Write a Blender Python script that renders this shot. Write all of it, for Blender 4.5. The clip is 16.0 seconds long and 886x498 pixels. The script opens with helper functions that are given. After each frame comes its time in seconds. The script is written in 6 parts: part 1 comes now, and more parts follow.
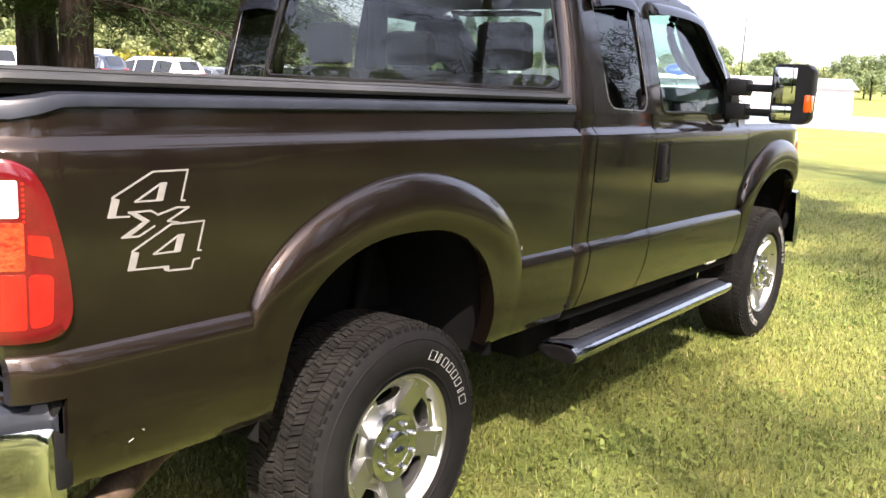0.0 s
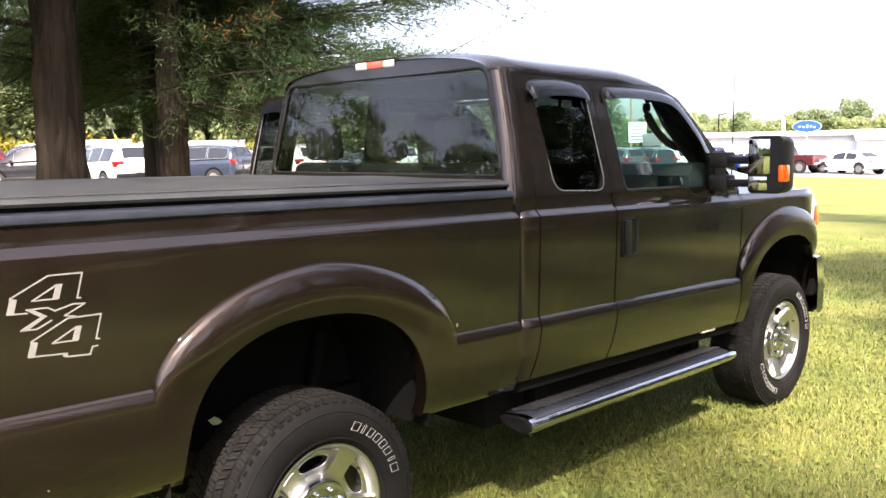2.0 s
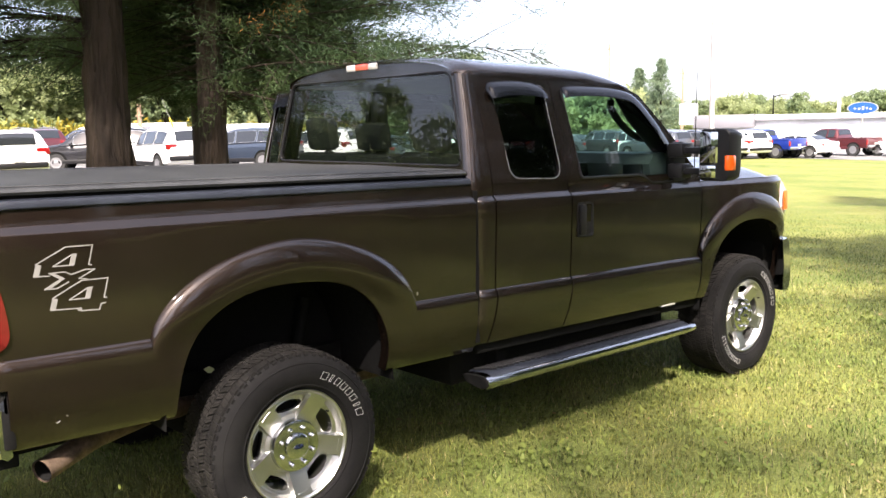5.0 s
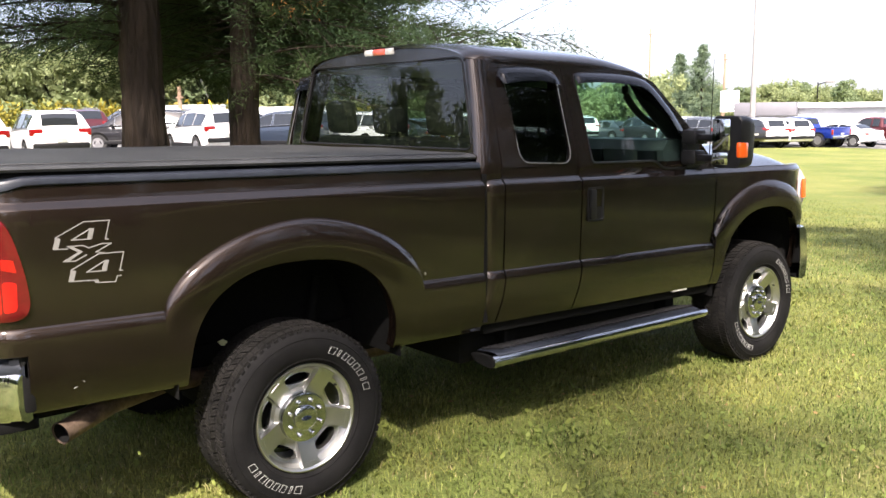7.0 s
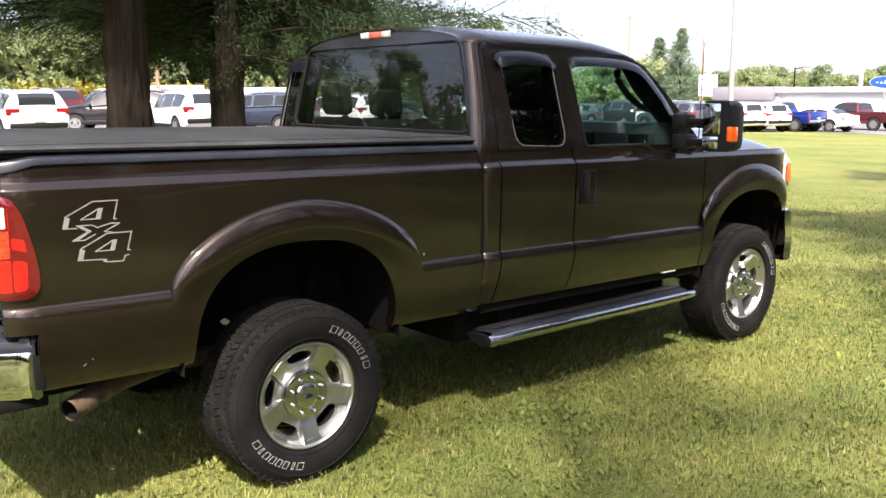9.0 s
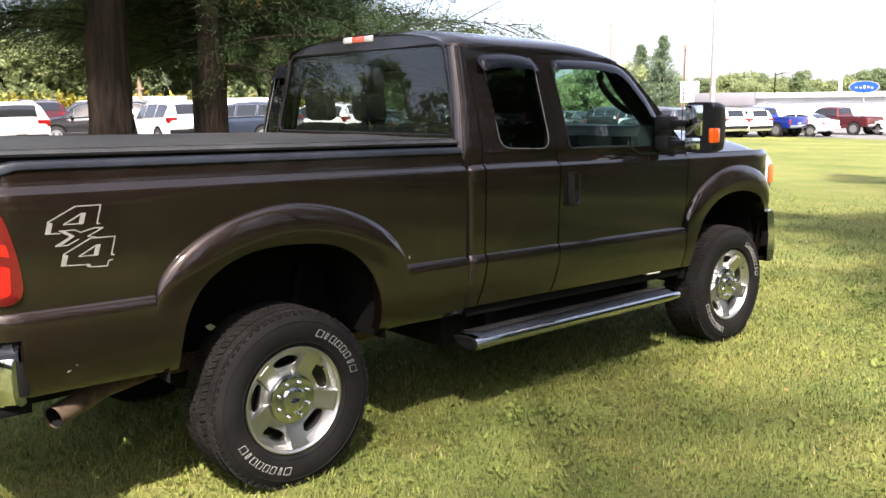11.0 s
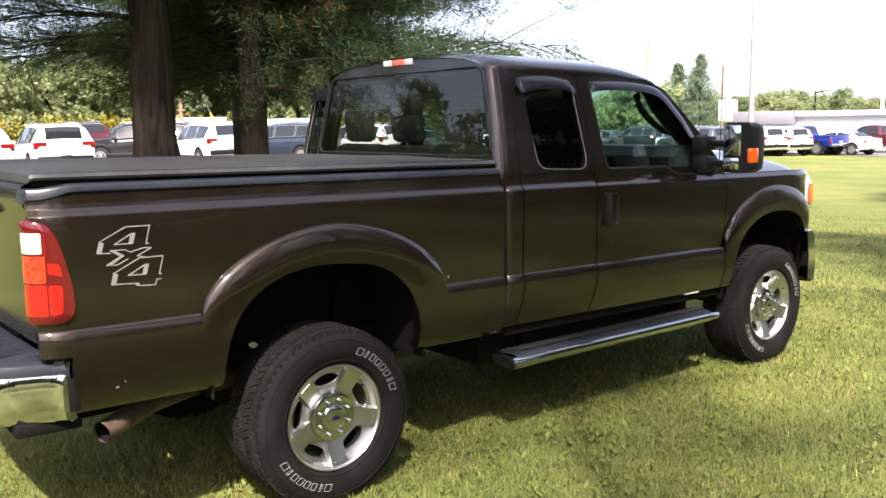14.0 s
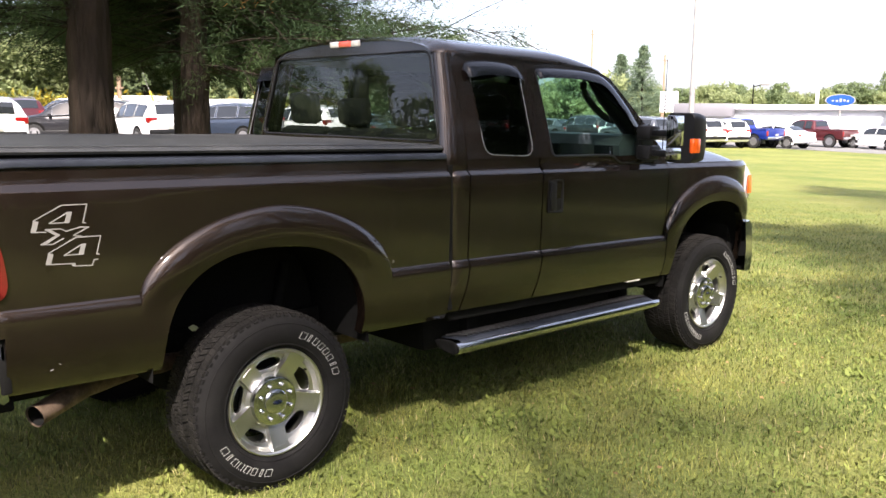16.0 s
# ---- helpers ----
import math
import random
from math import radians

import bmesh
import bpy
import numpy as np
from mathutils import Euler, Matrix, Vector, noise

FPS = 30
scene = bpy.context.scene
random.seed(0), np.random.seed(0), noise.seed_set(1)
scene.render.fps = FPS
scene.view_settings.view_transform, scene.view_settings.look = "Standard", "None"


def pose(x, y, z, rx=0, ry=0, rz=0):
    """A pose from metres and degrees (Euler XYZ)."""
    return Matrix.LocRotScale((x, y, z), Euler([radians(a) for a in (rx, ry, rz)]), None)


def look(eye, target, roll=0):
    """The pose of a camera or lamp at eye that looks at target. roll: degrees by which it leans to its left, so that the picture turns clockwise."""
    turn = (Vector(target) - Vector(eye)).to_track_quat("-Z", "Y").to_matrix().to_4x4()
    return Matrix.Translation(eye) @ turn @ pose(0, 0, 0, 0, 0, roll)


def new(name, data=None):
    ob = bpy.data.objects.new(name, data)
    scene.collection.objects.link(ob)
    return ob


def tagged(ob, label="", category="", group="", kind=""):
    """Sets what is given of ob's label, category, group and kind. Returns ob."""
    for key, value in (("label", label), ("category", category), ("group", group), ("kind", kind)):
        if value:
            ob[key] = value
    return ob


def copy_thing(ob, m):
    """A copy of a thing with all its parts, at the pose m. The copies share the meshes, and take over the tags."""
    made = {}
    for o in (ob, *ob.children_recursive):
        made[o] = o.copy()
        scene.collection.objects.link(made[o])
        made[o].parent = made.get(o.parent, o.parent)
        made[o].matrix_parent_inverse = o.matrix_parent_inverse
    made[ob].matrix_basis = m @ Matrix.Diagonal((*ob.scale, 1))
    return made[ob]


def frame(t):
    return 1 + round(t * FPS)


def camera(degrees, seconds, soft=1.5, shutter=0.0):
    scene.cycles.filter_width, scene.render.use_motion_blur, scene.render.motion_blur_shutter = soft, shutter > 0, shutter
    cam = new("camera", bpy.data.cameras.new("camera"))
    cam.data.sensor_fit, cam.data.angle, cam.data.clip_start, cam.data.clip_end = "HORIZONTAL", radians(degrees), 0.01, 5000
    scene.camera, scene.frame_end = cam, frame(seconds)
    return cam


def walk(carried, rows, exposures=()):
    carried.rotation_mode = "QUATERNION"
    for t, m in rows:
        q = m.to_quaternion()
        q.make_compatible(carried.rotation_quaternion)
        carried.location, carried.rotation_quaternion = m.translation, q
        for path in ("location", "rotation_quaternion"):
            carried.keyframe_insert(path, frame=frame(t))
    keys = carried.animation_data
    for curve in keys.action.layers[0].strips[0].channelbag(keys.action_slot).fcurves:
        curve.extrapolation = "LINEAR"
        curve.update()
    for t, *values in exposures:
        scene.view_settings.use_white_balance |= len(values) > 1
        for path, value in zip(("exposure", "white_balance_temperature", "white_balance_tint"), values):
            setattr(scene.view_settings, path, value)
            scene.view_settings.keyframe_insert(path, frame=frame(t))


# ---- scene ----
cam = camera(52.6, 16.0, 1.5)
EXPOSURES = [(0.0, 2.16, 6700, 20), (2.0, 2.19, 6700, 20), (5.0, 1.96, 6550, 18), (7.5, 1.69, 6450, 18), (16.0, 1.69, 6450, 18)]
PATH = [
    (0, (2.694, -2.105, 1.634), (1.513, -0.54, 1.236), 2.0),
    (0.5, (2.819, -2.039, 1.636), (1.596, -0.504, 1.252), 0.9),
    (1, (3.064, -2.086, 1.674), (1.747, -0.614, 1.358), 0.2),
    (1.5, (3.258, -1.984, 1.697), (1.937, -0.517, 1.377), -0.3),
    (2, (3.459, -1.826, 1.728), (2.038, -0.44, 1.485), -1.3),
    (2.5, (3.626, -1.811, 1.755), (2.176, -0.456, 1.513), -2.3),
    (3, (3.824, -1.921, 1.742), (2.313, -0.636, 1.488), -3.5),
    (3.5, (3.942, -1.838, 1.777), (2.403, -0.594, 1.489), -4.3),
    (4, (4.054, -1.744, 1.772), (2.48, -0.532, 1.539), -2.3),
    (4.5, (4.147, -1.876, 1.773), (2.621, -0.611, 1.505), -1.7),
    (4.7, (4.161, -1.947, 1.783), (2.667, -0.647, 1.504), -1.4),
    (6.8, (4.372, -1.873, 1.786), (2.812, -0.66, 1.481), -0.8),
    (7, (4.368, -1.912, 1.781), (2.821, -0.684, 1.469), -0.8),
    (7.5, (4.328, -2.005, 1.793), (2.836, -0.724, 1.428), -1.0),
    (8, (4.332, -2.057, 1.773), (2.855, -0.757, 1.417), -0.8),
    (8.5, (4.341, -2.05, 1.779), (2.835, -0.781, 1.427), -0.2),
    (9, (4.36, -2.034, 1.786), (2.848, -0.772, 1.435), -0.4),
    (9.2, (4.363, -2.017, 1.802), (2.862, -0.743, 1.449), -0.4),
    (11.3, (4.363, -2.04, 1.754), (2.868, -0.753, 1.424), -1.0),
    (11.5, (4.358, -2.039, 1.756), (2.848, -0.771, 1.426), -1.0),
    (12, (4.371, -2.041, 1.769), (2.856, -0.781, 1.429), -0.6),
    (12.5, (4.374, -2.055, 1.767), (2.85, -0.804, 1.431), -1.0),
    (13, (4.398, -2.073, 1.769), (2.85, -0.841, 1.474), -0.7),
    (13.5, (4.394, -2.073, 1.777), (2.862, -0.815, 1.513), -0.9),
    (14, (4.393, -2.081, 1.767), (2.844, -0.848, 1.479), -1.2),
    (14.5, (4.378, -2.078, 1.754), (2.829, -0.855, 1.431), -0.8),
    (15, (4.365, -2.083, 1.748), (2.843, -0.835, 1.393), -0.1),
    (15.5, (4.367, -2.083, 1.754), (2.865, -0.806, 1.415), 0.5),
    (16, (4.372, -2.08, 1.761), (2.91, -0.754, 1.44), 0.2),
]
walk(cam, [(t, look(eye, target, roll)) for t, eye, target, roll in PATH], EXPOSURES)

# ---- world, sun, exposure ----
SUN_AZ, SUN_EL = 131.0, 48.0      # bearing from +y towards +x, height, degrees
world = bpy.data.worlds.new("world")
scene.world = world
world.use_nodes = True
wn = world.node_tree.nodes
sky = wn.new("ShaderNodeTexSky")
sky.sky_type, sky.sun_disc = "NISHITA", False
sky.sun_elevation, sky.sun_rotation = radians(SUN_EL), radians(SUN_AZ)
sky.air_density, sky.dust_density, sky.ozone_density = 0.8, 3.0, 0.5
wn["Background"].inputs["Strength"].default_value = 0.098
haze = wn.new("ShaderNodeMix")          # thin white haze over the whole sky
haze.data_type, haze.blend_type = "RGBA", "ADD"
haze.inputs[0].default_value, haze.inputs[7].default_value = 1.0, (2.1, 2.15, 2.25, 1)
world.node_tree.links.new(sky.outputs[0], haze.inputs[6])
world.node_tree.links.new(haze.outputs[2], wn["Background"].inputs[0])
sun_data = bpy.data.lights.new("sun", "SUN")
sun_data.energy, sun_data.angle, sun_data.color = 5.0, radians(0.55), (1.0, 0.93, 0.80)
sun = new("sun", sun_data)
to_sun = Vector((math.sin(radians(SUN_AZ)) * math.cos(radians(SUN_EL)), math.cos(radians(SUN_AZ)) * math.cos(radians(SUN_EL)), math.sin(radians(SUN_EL))))
sun.matrix_world = look(to_sun * 60, (0, 0, 0))

rng = np.random.default_rng(7)


# ---- materials ----
def nodes_of(name):
    m = bpy.data.materials.new(name)
    m.use_nodes = True
    t = m.node_tree
    return m, t, t.nodes["Principled BSDF"]


def noise_ramp(t, scale, c0, c1, detail=6, lo=0.35, hi=0.65, coord="Object", stretch=None, rough=0.6):
    tc = t.nodes.new("ShaderNodeTexCoord")
    n = t.nodes.new("ShaderNodeTexNoise")
    n.inputs["Scale"].default_value, n.inputs["Detail"].default_value, n.inputs["Roughness"].default_value = scale, detail, rough
    if stretch:
        mp = t.nodes.new("ShaderNodeMapping")
        mp.inputs["Scale"].default_value = stretch
        t.links.new(tc.outputs[coord], mp.inputs[0])
        t.links.new(mp.outputs[0], n.inputs["Vector"])
    else:
        t.links.new(tc.outputs[coord], n.inputs["Vector"])
    r = t.nodes.new("ShaderNodeValToRGB")
    r.color_ramp.elements[0].position, r.color_ramp.elements[1].position = lo, hi
    r.color_ramp.elements[0].color, r.color_ramp.elements[1].color = (*c0, 1), (*c1, 1)
    t.links.new(n.outputs["Fac"], r.inputs[0])
    return r, n


def mix_rgb(t, a, b, fac, kind="MIX"):
    m = t.nodes.new("ShaderNodeMix")
    m.data_type, m.blend_type = "RGBA", kind
    for sock, v in ((m.inputs[0], fac), (m.inputs[6], a), (m.inputs[7], b)):
        if hasattr(v, "is_output"):
            t.links.new(v, sock)
        else:
            sock.default_value = v if isinstance(v, (int, float)) else (*v, 1)
    return m.outputs[2]


def bump(t, bsdf, height, strength=0.3, dist=0.01):
    b = t.nodes.new("ShaderNodeBump")
    b.inputs["Strength"].default_value, b.inputs["Distance"].default_value = strength, dist
    t.links.new(height, b.inputs["Height"])
    t.links.new(b.outputs[0], bsdf.inputs["Normal"])


def surface(name, c0, c1, scale=8, rough=(0.5, 0.7), metal=0.0, fine=80, bump_s=0.15, bump_d=0.004, stretch=None, coat=0.0, spec=0.5, island=0.0):
    """Two colours mixed at a coarse scale, roughness and relief at a fine one."""
    m, t, p = nodes_of(name)
    r, _ = noise_ramp(t, scale, c0, c1, stretch=stretch)
    r2, n2 = noise_ramp(t, fine, (rough[0],) * 3, (rough[1],) * 3, stretch=stretch)
    col = r.outputs[0]
    if island:
        g = t.nodes.new("ShaderNodeNewGeometry")
        v = t.nodes.new("ShaderNodeMapRange")
        v.inputs[3].default_value, v.inputs[4].default_value = 1 - island, 1 + island
        t.links.new(g.outputs["Random Per Island"], v.inputs[0])
        col = mix_rgb(t, col, v.outputs[0], 1.0, "MULTIPLY")
    t.links.new(col, p.inputs["Base Color"])
    t.links.new(r2.outputs[0], p.inputs["Roughness"])
    p.inputs["Metallic"].default_value, p.inputs["Coat Weight"].default_value = metal, coat
    p.inputs["Specular IOR Level"].default_value = spec
    if bump_s:
        bump(t, p, n2.outputs["Fac"], bump_s, bump_d)
    return m


def car_paint(name, c, metal=0.35, flake=0.25, rough=0.32, coat=1.0, dust=0.03, ior=1.5):
    m, t, p = nodes_of(name)
    fl, _ = noise_ramp(t, 900, [v * (1 - flake) for v in c], [v * (1 + flake) for v in c], detail=2)
    d, _ = noise_ramp(t, 5, (0, 0, 0), (dust, dust, dust), lo=0.42, hi=0.8)
    t.links.new(mix_rgb(t, fl.outputs[0], (0.20, 0.17, 0.13), d.outputs[0]), p.inputs["Base Color"])
    p.inputs["Metallic"].default_value, p.inputs["Roughness"].default_value = metal, rough
    r2, _ = noise_ramp(t, 14, (0.05,) * 3, (0.12,) * 3)
    t.links.new(r2.outputs[0], p.inputs["Coat Roughness"])
    p.inputs["Coat Weight"].default_value, p.inputs["Specular IOR Level"].default_value = coat, 0.25
    p.inputs["Coat IOR"].default_value = ior
    return m


def pane(name, tint, ior=1.5, gloss=(1, 1, 1), rough=0.0):
    m = bpy.data.materials.new(name)
    m.use_nodes = True
    t = m.node_tree
    t.nodes.remove(t.nodes["Principled BSDF"])
    tr, gl, fr, mx = (t.nodes.new(k) for k in ("ShaderNodeBsdfTransparent", "ShaderNodeBsdfGlossy", "ShaderNodeLayerWeight", "ShaderNodeMixShader"))
    tr.inputs[0].default_value, gl.inputs[0].default_value, gl.inputs["Roughness"].default_value = (*tint, 1), (*gloss, 1), rough
    fr.inputs[0].default_value = 0.5
    pw, ma = t.nodes.new("ShaderNodeMath"), t.nodes.new("ShaderNodeMath")
    pw.operation, ma.operation = "POWER", "MULTIPLY_ADD"
    pw.inputs[1].default_value = 5.0
    base = ((ior - 1) / (ior + 1)) ** 2 * 1.25
    ma.inputs[1].default_value, ma.inputs[2].default_value = 1 - base, base
    t.links.new(fr.outputs["Facing"], pw.inputs[0])
    t.links.new(pw.outputs[0], ma.inputs[0])
    t.links.new(ma.outputs[0], mx.inputs[0])
    t.links.new(tr.outputs[0], mx.inputs[1])
    t.links.new(gl.outputs[0], mx.inputs[2])
    t.links.new(mx.outputs[0], t.nodes["Material Output"].inputs[0])
    return m


def plain(name, c, rough=0.5, metal=0.0, coat=0.0, spec=0.5):
    m, t, p = nodes_of(name)
    r, n = noise_ramp(t, 30, [v * 0.88 for v in c], [min(1, v * 1.1) for v in c])
    t.links.new(r.outputs[0], p.inputs["Base Color"])
    r2, _ = noise_ramp(t, 60, (max(0.01, rough * 0.8),) * 3, (min(1, rough * 1.2),) * 3)
    t.links.new(r2.outputs[0], p.inputs["Roughness"])
    p.inputs["Metallic"].default_value, p.inputs["Coat Weight"].default_value = metal, coat
    p.inputs["Specular IOR Level"].default_value = spec
    return m


def leafy(name, c0, c1, trans=0.35, rough=0.55, scale=0.6, island=0.35, spec=0.3):
    m, t, p = nodes_of(name)
    r, _ = noise_ramp(t, scale, c0, c1)
    g = t.nodes.new("ShaderNodeNewGeometry")
    v = t.nodes.new("ShaderNodeMapRange")
    v.inputs[3].default_value, v.inputs[4].default_value = 1 - island, 1 + island
    t.links.new(g.outputs["Random Per Island"], v.inputs[0])
    col = mix_rgb(t, r.outputs[0], v.outputs[0], 1.0, "MULTIPLY")
    t.links.new(col, p.inputs["Base Color"])
    p.inputs["Roughness"].default_value, p.inputs["Specular IOR Level"].default_value = rough, spec
    tl, mx = t.nodes.new("ShaderNodeBsdfTranslucent"), t.nodes.new("ShaderNodeMixShader")
    t.links.new(col, tl.inputs[0])
    mx.inputs[0].default_value = trans
    t.links.new(p.outputs[0], mx.inputs[1])
    t.links.new(tl.outputs[0], mx.inputs[2])
    t.links.new(mx.outputs[0], t.nodes["Material Output"].inputs[0])
    return m


M_PAINT = car_paint("brown metallic paint", (0.0182, 0.0117, 0.0087), metal=0.95, rough=0.60, ior=1.55)
M_TRIM = surface("black plastic trim", (0.006, 0.006, 0.007), (0.011, 0.011, 0.012), 20, (0.40, 0.55), fine=400, bump_s=0.1, bump_d=0.001, spec=0.25)
# the blue cast paints the sky's sheen into the plastic
M_RAIL = surface("sky-tinted black rail cap", (0.012, 0.014, 0.021), (0.020, 0.024, 0.033), 12, (0.32, 0.45), fine=500, bump_s=0.12, bump_d=0.001)
M_VINYL = surface("black vinyl", (0.021, 0.022, 0.023), (0.033, 0.034, 0.035), 6, (0.42, 0.58), fine=350, bump_s=0.2, bump_d=0.001)
M_DARK = plain("dark underbody", (0.008, 0.008, 0.008), 0.9, spec=0.03)
M_GAP = plain("shadow gap", (0.006, 0.006, 0.006), 0.9, spec=0.1)
M_CHROME = plain("chrome", (0.60, 0.61, 0.63), 0.05, 1.0)
M_HUB = plain("brushed chrome", (0.50, 0.51, 0.52), 0.16, 1.0)
M_BOARD = plain("running board chrome", (0.42, 0.43, 0.44), 0.10, 1.0)
M_ALLOY = surface("cast alloy", (0.44, 0.44, 0.43), (0.50, 0.50, 0.49), 6, (0.30, 0.36), metal=1.0, fine=60, bump_s=0.0)
M_RUBBER = surface("tyre rubber", (0.0062, 0.0060, 0.0064), (0.0105, 0.0102, 0.0102), 9, (0.6, 0.8), fine=120, bump_s=0.1, bump_d=0.002, spec=0.08)
M_TREAD = surface("dusty tyre tread", (0.0075, 0.0072, 0.0070), (0.018, 0.0168, 0.0158), 14, (0.75, 0.95), fine=90, bump_s=0.3, bump_d=0.003, spec=0.10)
M_WHITE = plain("white lettering", (0.30, 0.30, 0.285), 0.6)
M_DECAL = plain("silver decal", (0.18, 0.175, 0.168), 0.45)
M_TINT = pane("privacy glass", (0.03, 0.033, 0.033), 1.52)
M_EDGE = plain("bright window edge", (0.20, 0.20, 0.20), 0.3, 0.7)
M_DASH = surface("grey dash plastic", (0.055, 0.058, 0.06), (0.075, 0.078, 0.08), 9, (0.6, 0.75), fine=300)
M_REARGLASS = pane("rear glass", (0.30, 0.34, 0.325), 1.52)
M_CLEAR = pane("green tinted glass", (0.58, 0.75, 0.70), 1.5)
M_CARRIM = plain("grey car rim", (0.22, 0.22, 0.23), 0.4, 0.5)
M_CARLAMP = plain("car lamp red", (0.18, 0.006, 0.006), 0.15, coat=0.6)
M_REDLENS = plain("red lens", (0.31, 0.007, 0.005), 0.12, coat=0.6)
M_DARKRED = plain("dark red lens", (0.085, 0.003, 0.005), 0.12, coat=0.6)
M_BRIGHTRED = plain("bright red lens", (0.40, 0.008, 0.006), 0.15, coat=0.5)
M_ORANGERED = surface("ribbed orange red lens", (0.26, 0.008, 0.005), (0.62, 0.05, 0.016), 60, (0.1, 0.2), stretch=(1, 1, 2.2), fine=200, bump_s=0.05, coat=0.5)
M_CLEARLENS = plain("clear lens", (0.50, 0.48, 0.46), 0.15, coat=0.5)
M_PALERED = plain("pale red lens", (0.55, 0.10, 0.07), 0.12, coat=1.0)
M_AMBER = plain("amber lens", (0.75, 0.10, 0.008), 0.15, coat=1.0)
M_VISOR = plain("smoked acrylic visor", (0.006, 0.007, 0.010), 0.10, spec=0.32)
M_MIRROR = plain("mirror glass", (0.55, 0.57, 0.58), 0.01, 1.0)
M_RUST = surface("rusty steel", (0.055, 0.036, 0.026), (0.14, 0.098, 0.068), 18, (0.5, 0.8), metal=0.6, fine=70, bump_s=0.3, bump_d=0.002)
M_SEAT = surface("dark grey cloth", (0.012, 0.0118, 0.0115), (0.022, 0.0215, 0.021), 9, (0.8, 0.95), fine=300)
M_TAN = surface("tan interior plastic", (0.16, 0.135, 0.10), (0.20, 0.17, 0.13), 9, (0.5, 0.7), fine=300)
M_BLUE_LOGO = plain("blue enamel", (0.004, 0.007, 0.020), 0.25, coat=0.3)
M_BARK = surface("pine bark", (0.011, 0.008, 0.0062), (0.036, 0.026, 0.0195), 5, (0.85, 0.98), fine=11, bump_s=1.0, bump_d=0.05, stretch=(1, 1, 0.16), spec=0.2)
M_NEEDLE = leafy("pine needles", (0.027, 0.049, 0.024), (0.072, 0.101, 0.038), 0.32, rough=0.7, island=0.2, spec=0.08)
M_NEEDLE_Y = leafy("browned pine needles", (0.30, 0.11, 0.03), (0.36, 0.17, 0.05), 0.4)
# spruce and woodland greens are paled: distance haze is put into the colour
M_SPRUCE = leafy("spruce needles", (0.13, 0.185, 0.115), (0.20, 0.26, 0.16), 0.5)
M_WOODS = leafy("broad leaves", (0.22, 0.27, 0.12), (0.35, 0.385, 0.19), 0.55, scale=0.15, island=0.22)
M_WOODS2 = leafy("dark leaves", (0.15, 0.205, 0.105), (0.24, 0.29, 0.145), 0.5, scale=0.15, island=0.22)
M_GOLD = leafy("goldenrod", (0.30, 0.22, 0.02), (0.16, 0.19, 0.04), 0.4, scale=0.5)
M_BLADE = leafy("grass blades", (0.092, 0.138, 0.030), (0.240, 0.238, 0.064), 0.45, scale=1.1, island=0.75)
M_STRAW = leafy("dry grass", (0.30, 0.24, 0.11), (0.42, 0.36, 0.19), 0.3, scale=3, island=0.4)
M_CLOVER = leafy("lawn weeds", (0.125, 0.170, 0.036), (0.205, 0.232, 0.056), 0.40, scale=1.4, island=0.22)
# leaf colour raised far up so it looks lit inside the dark wheel well
M_LIT_LEAF = leafy("green leaf paled as if lit", (0.60, 0.66, 0.34), (0.66, 0.70, 0.40), 0.2, scale=20)
M_DRY = leafy("dry leaves", (0.20, 0.12, 0.045), (0.30, 0.21, 0.09), 0.3, scale=6)


# ---- mesh helpers ----
RAKE = 0.0235


def raked(v):
    return [(x, y, z - RAKE * y) for x, y, z in v]


def part(name, geo, material, parent=None, label="", sharp=35, rake=False, flip=False):
    """One mesh object from (verts, faces), or from a bmesh, under its thing."""
    if isinstance(geo, bmesh.types.BMesh):
        geo.verts.index_update()
        geo = ([tuple(v.co) for v in geo.verts], [[v.index for v in f.verts] for f in geo.faces])
    verts, faces = geo
    if rake:
        verts = raked(verts)
    if flip:
        verts, faces = [(-x, y, z) for x, y, z in verts], [list(reversed(f)) for f in faces]
    me = bpy.data.meshes.new(name)
    me.from_pydata([tuple(v) for v in verts], [], [list(f) for f in faces])
    me.materials.append(material)
    me.polygons.foreach_set("use_smooth", [True] * len(me.polygons))
    me.set_sharp_from_angle(angle=radians(sharp))
    ob = new(name, me)
    if parent:
        ob.parent = parent
    if label:
        tagged(ob, label)
    return ob


def thing(name, label, category, group="", at=None, kind=""):
    e = new(name)
    e.empty_display_size = 0.2
    if at is not None:
        e.matrix_world = at
    return tagged(e, label, category, group, kind)


def join(*geos):
    verts, faces = [], []
    for v, f in geos:
        k = len(verts)
        verts.extend(v)
        faces.extend([[i + k for i in q] for q in f])
    return verts, faces


def moved(geo, m):
    return [tuple(m @ Vector(v)) for v in geo[0]], geo[1]


def box(x0, x1, y0, y1, z0, z1, bev=0.0, seg=2):
    bm = bmesh.new()
    bmesh.ops.create_cube(bm, size=1)
    for v in bm.verts:
        v.co = ((x0 + x1) / 2 + v.co.x * (x1 - x0), (y0 + y1) / 2 + v.co.y * (y1 - y0), (z0 + z1) / 2 + v.co.z * (z1 - z0))
    if bev:
        bmesh.ops.bevel(bm, geom=bm.edges[:], offset=bev, segments=seg, profile=0.5, affect="EDGES")
    bm.verts.index_update()
    out = ([tuple(v.co) for v in bm.verts], [[v.index for v in f.verts] for f in bm.faces])
    bm.free()
    return out


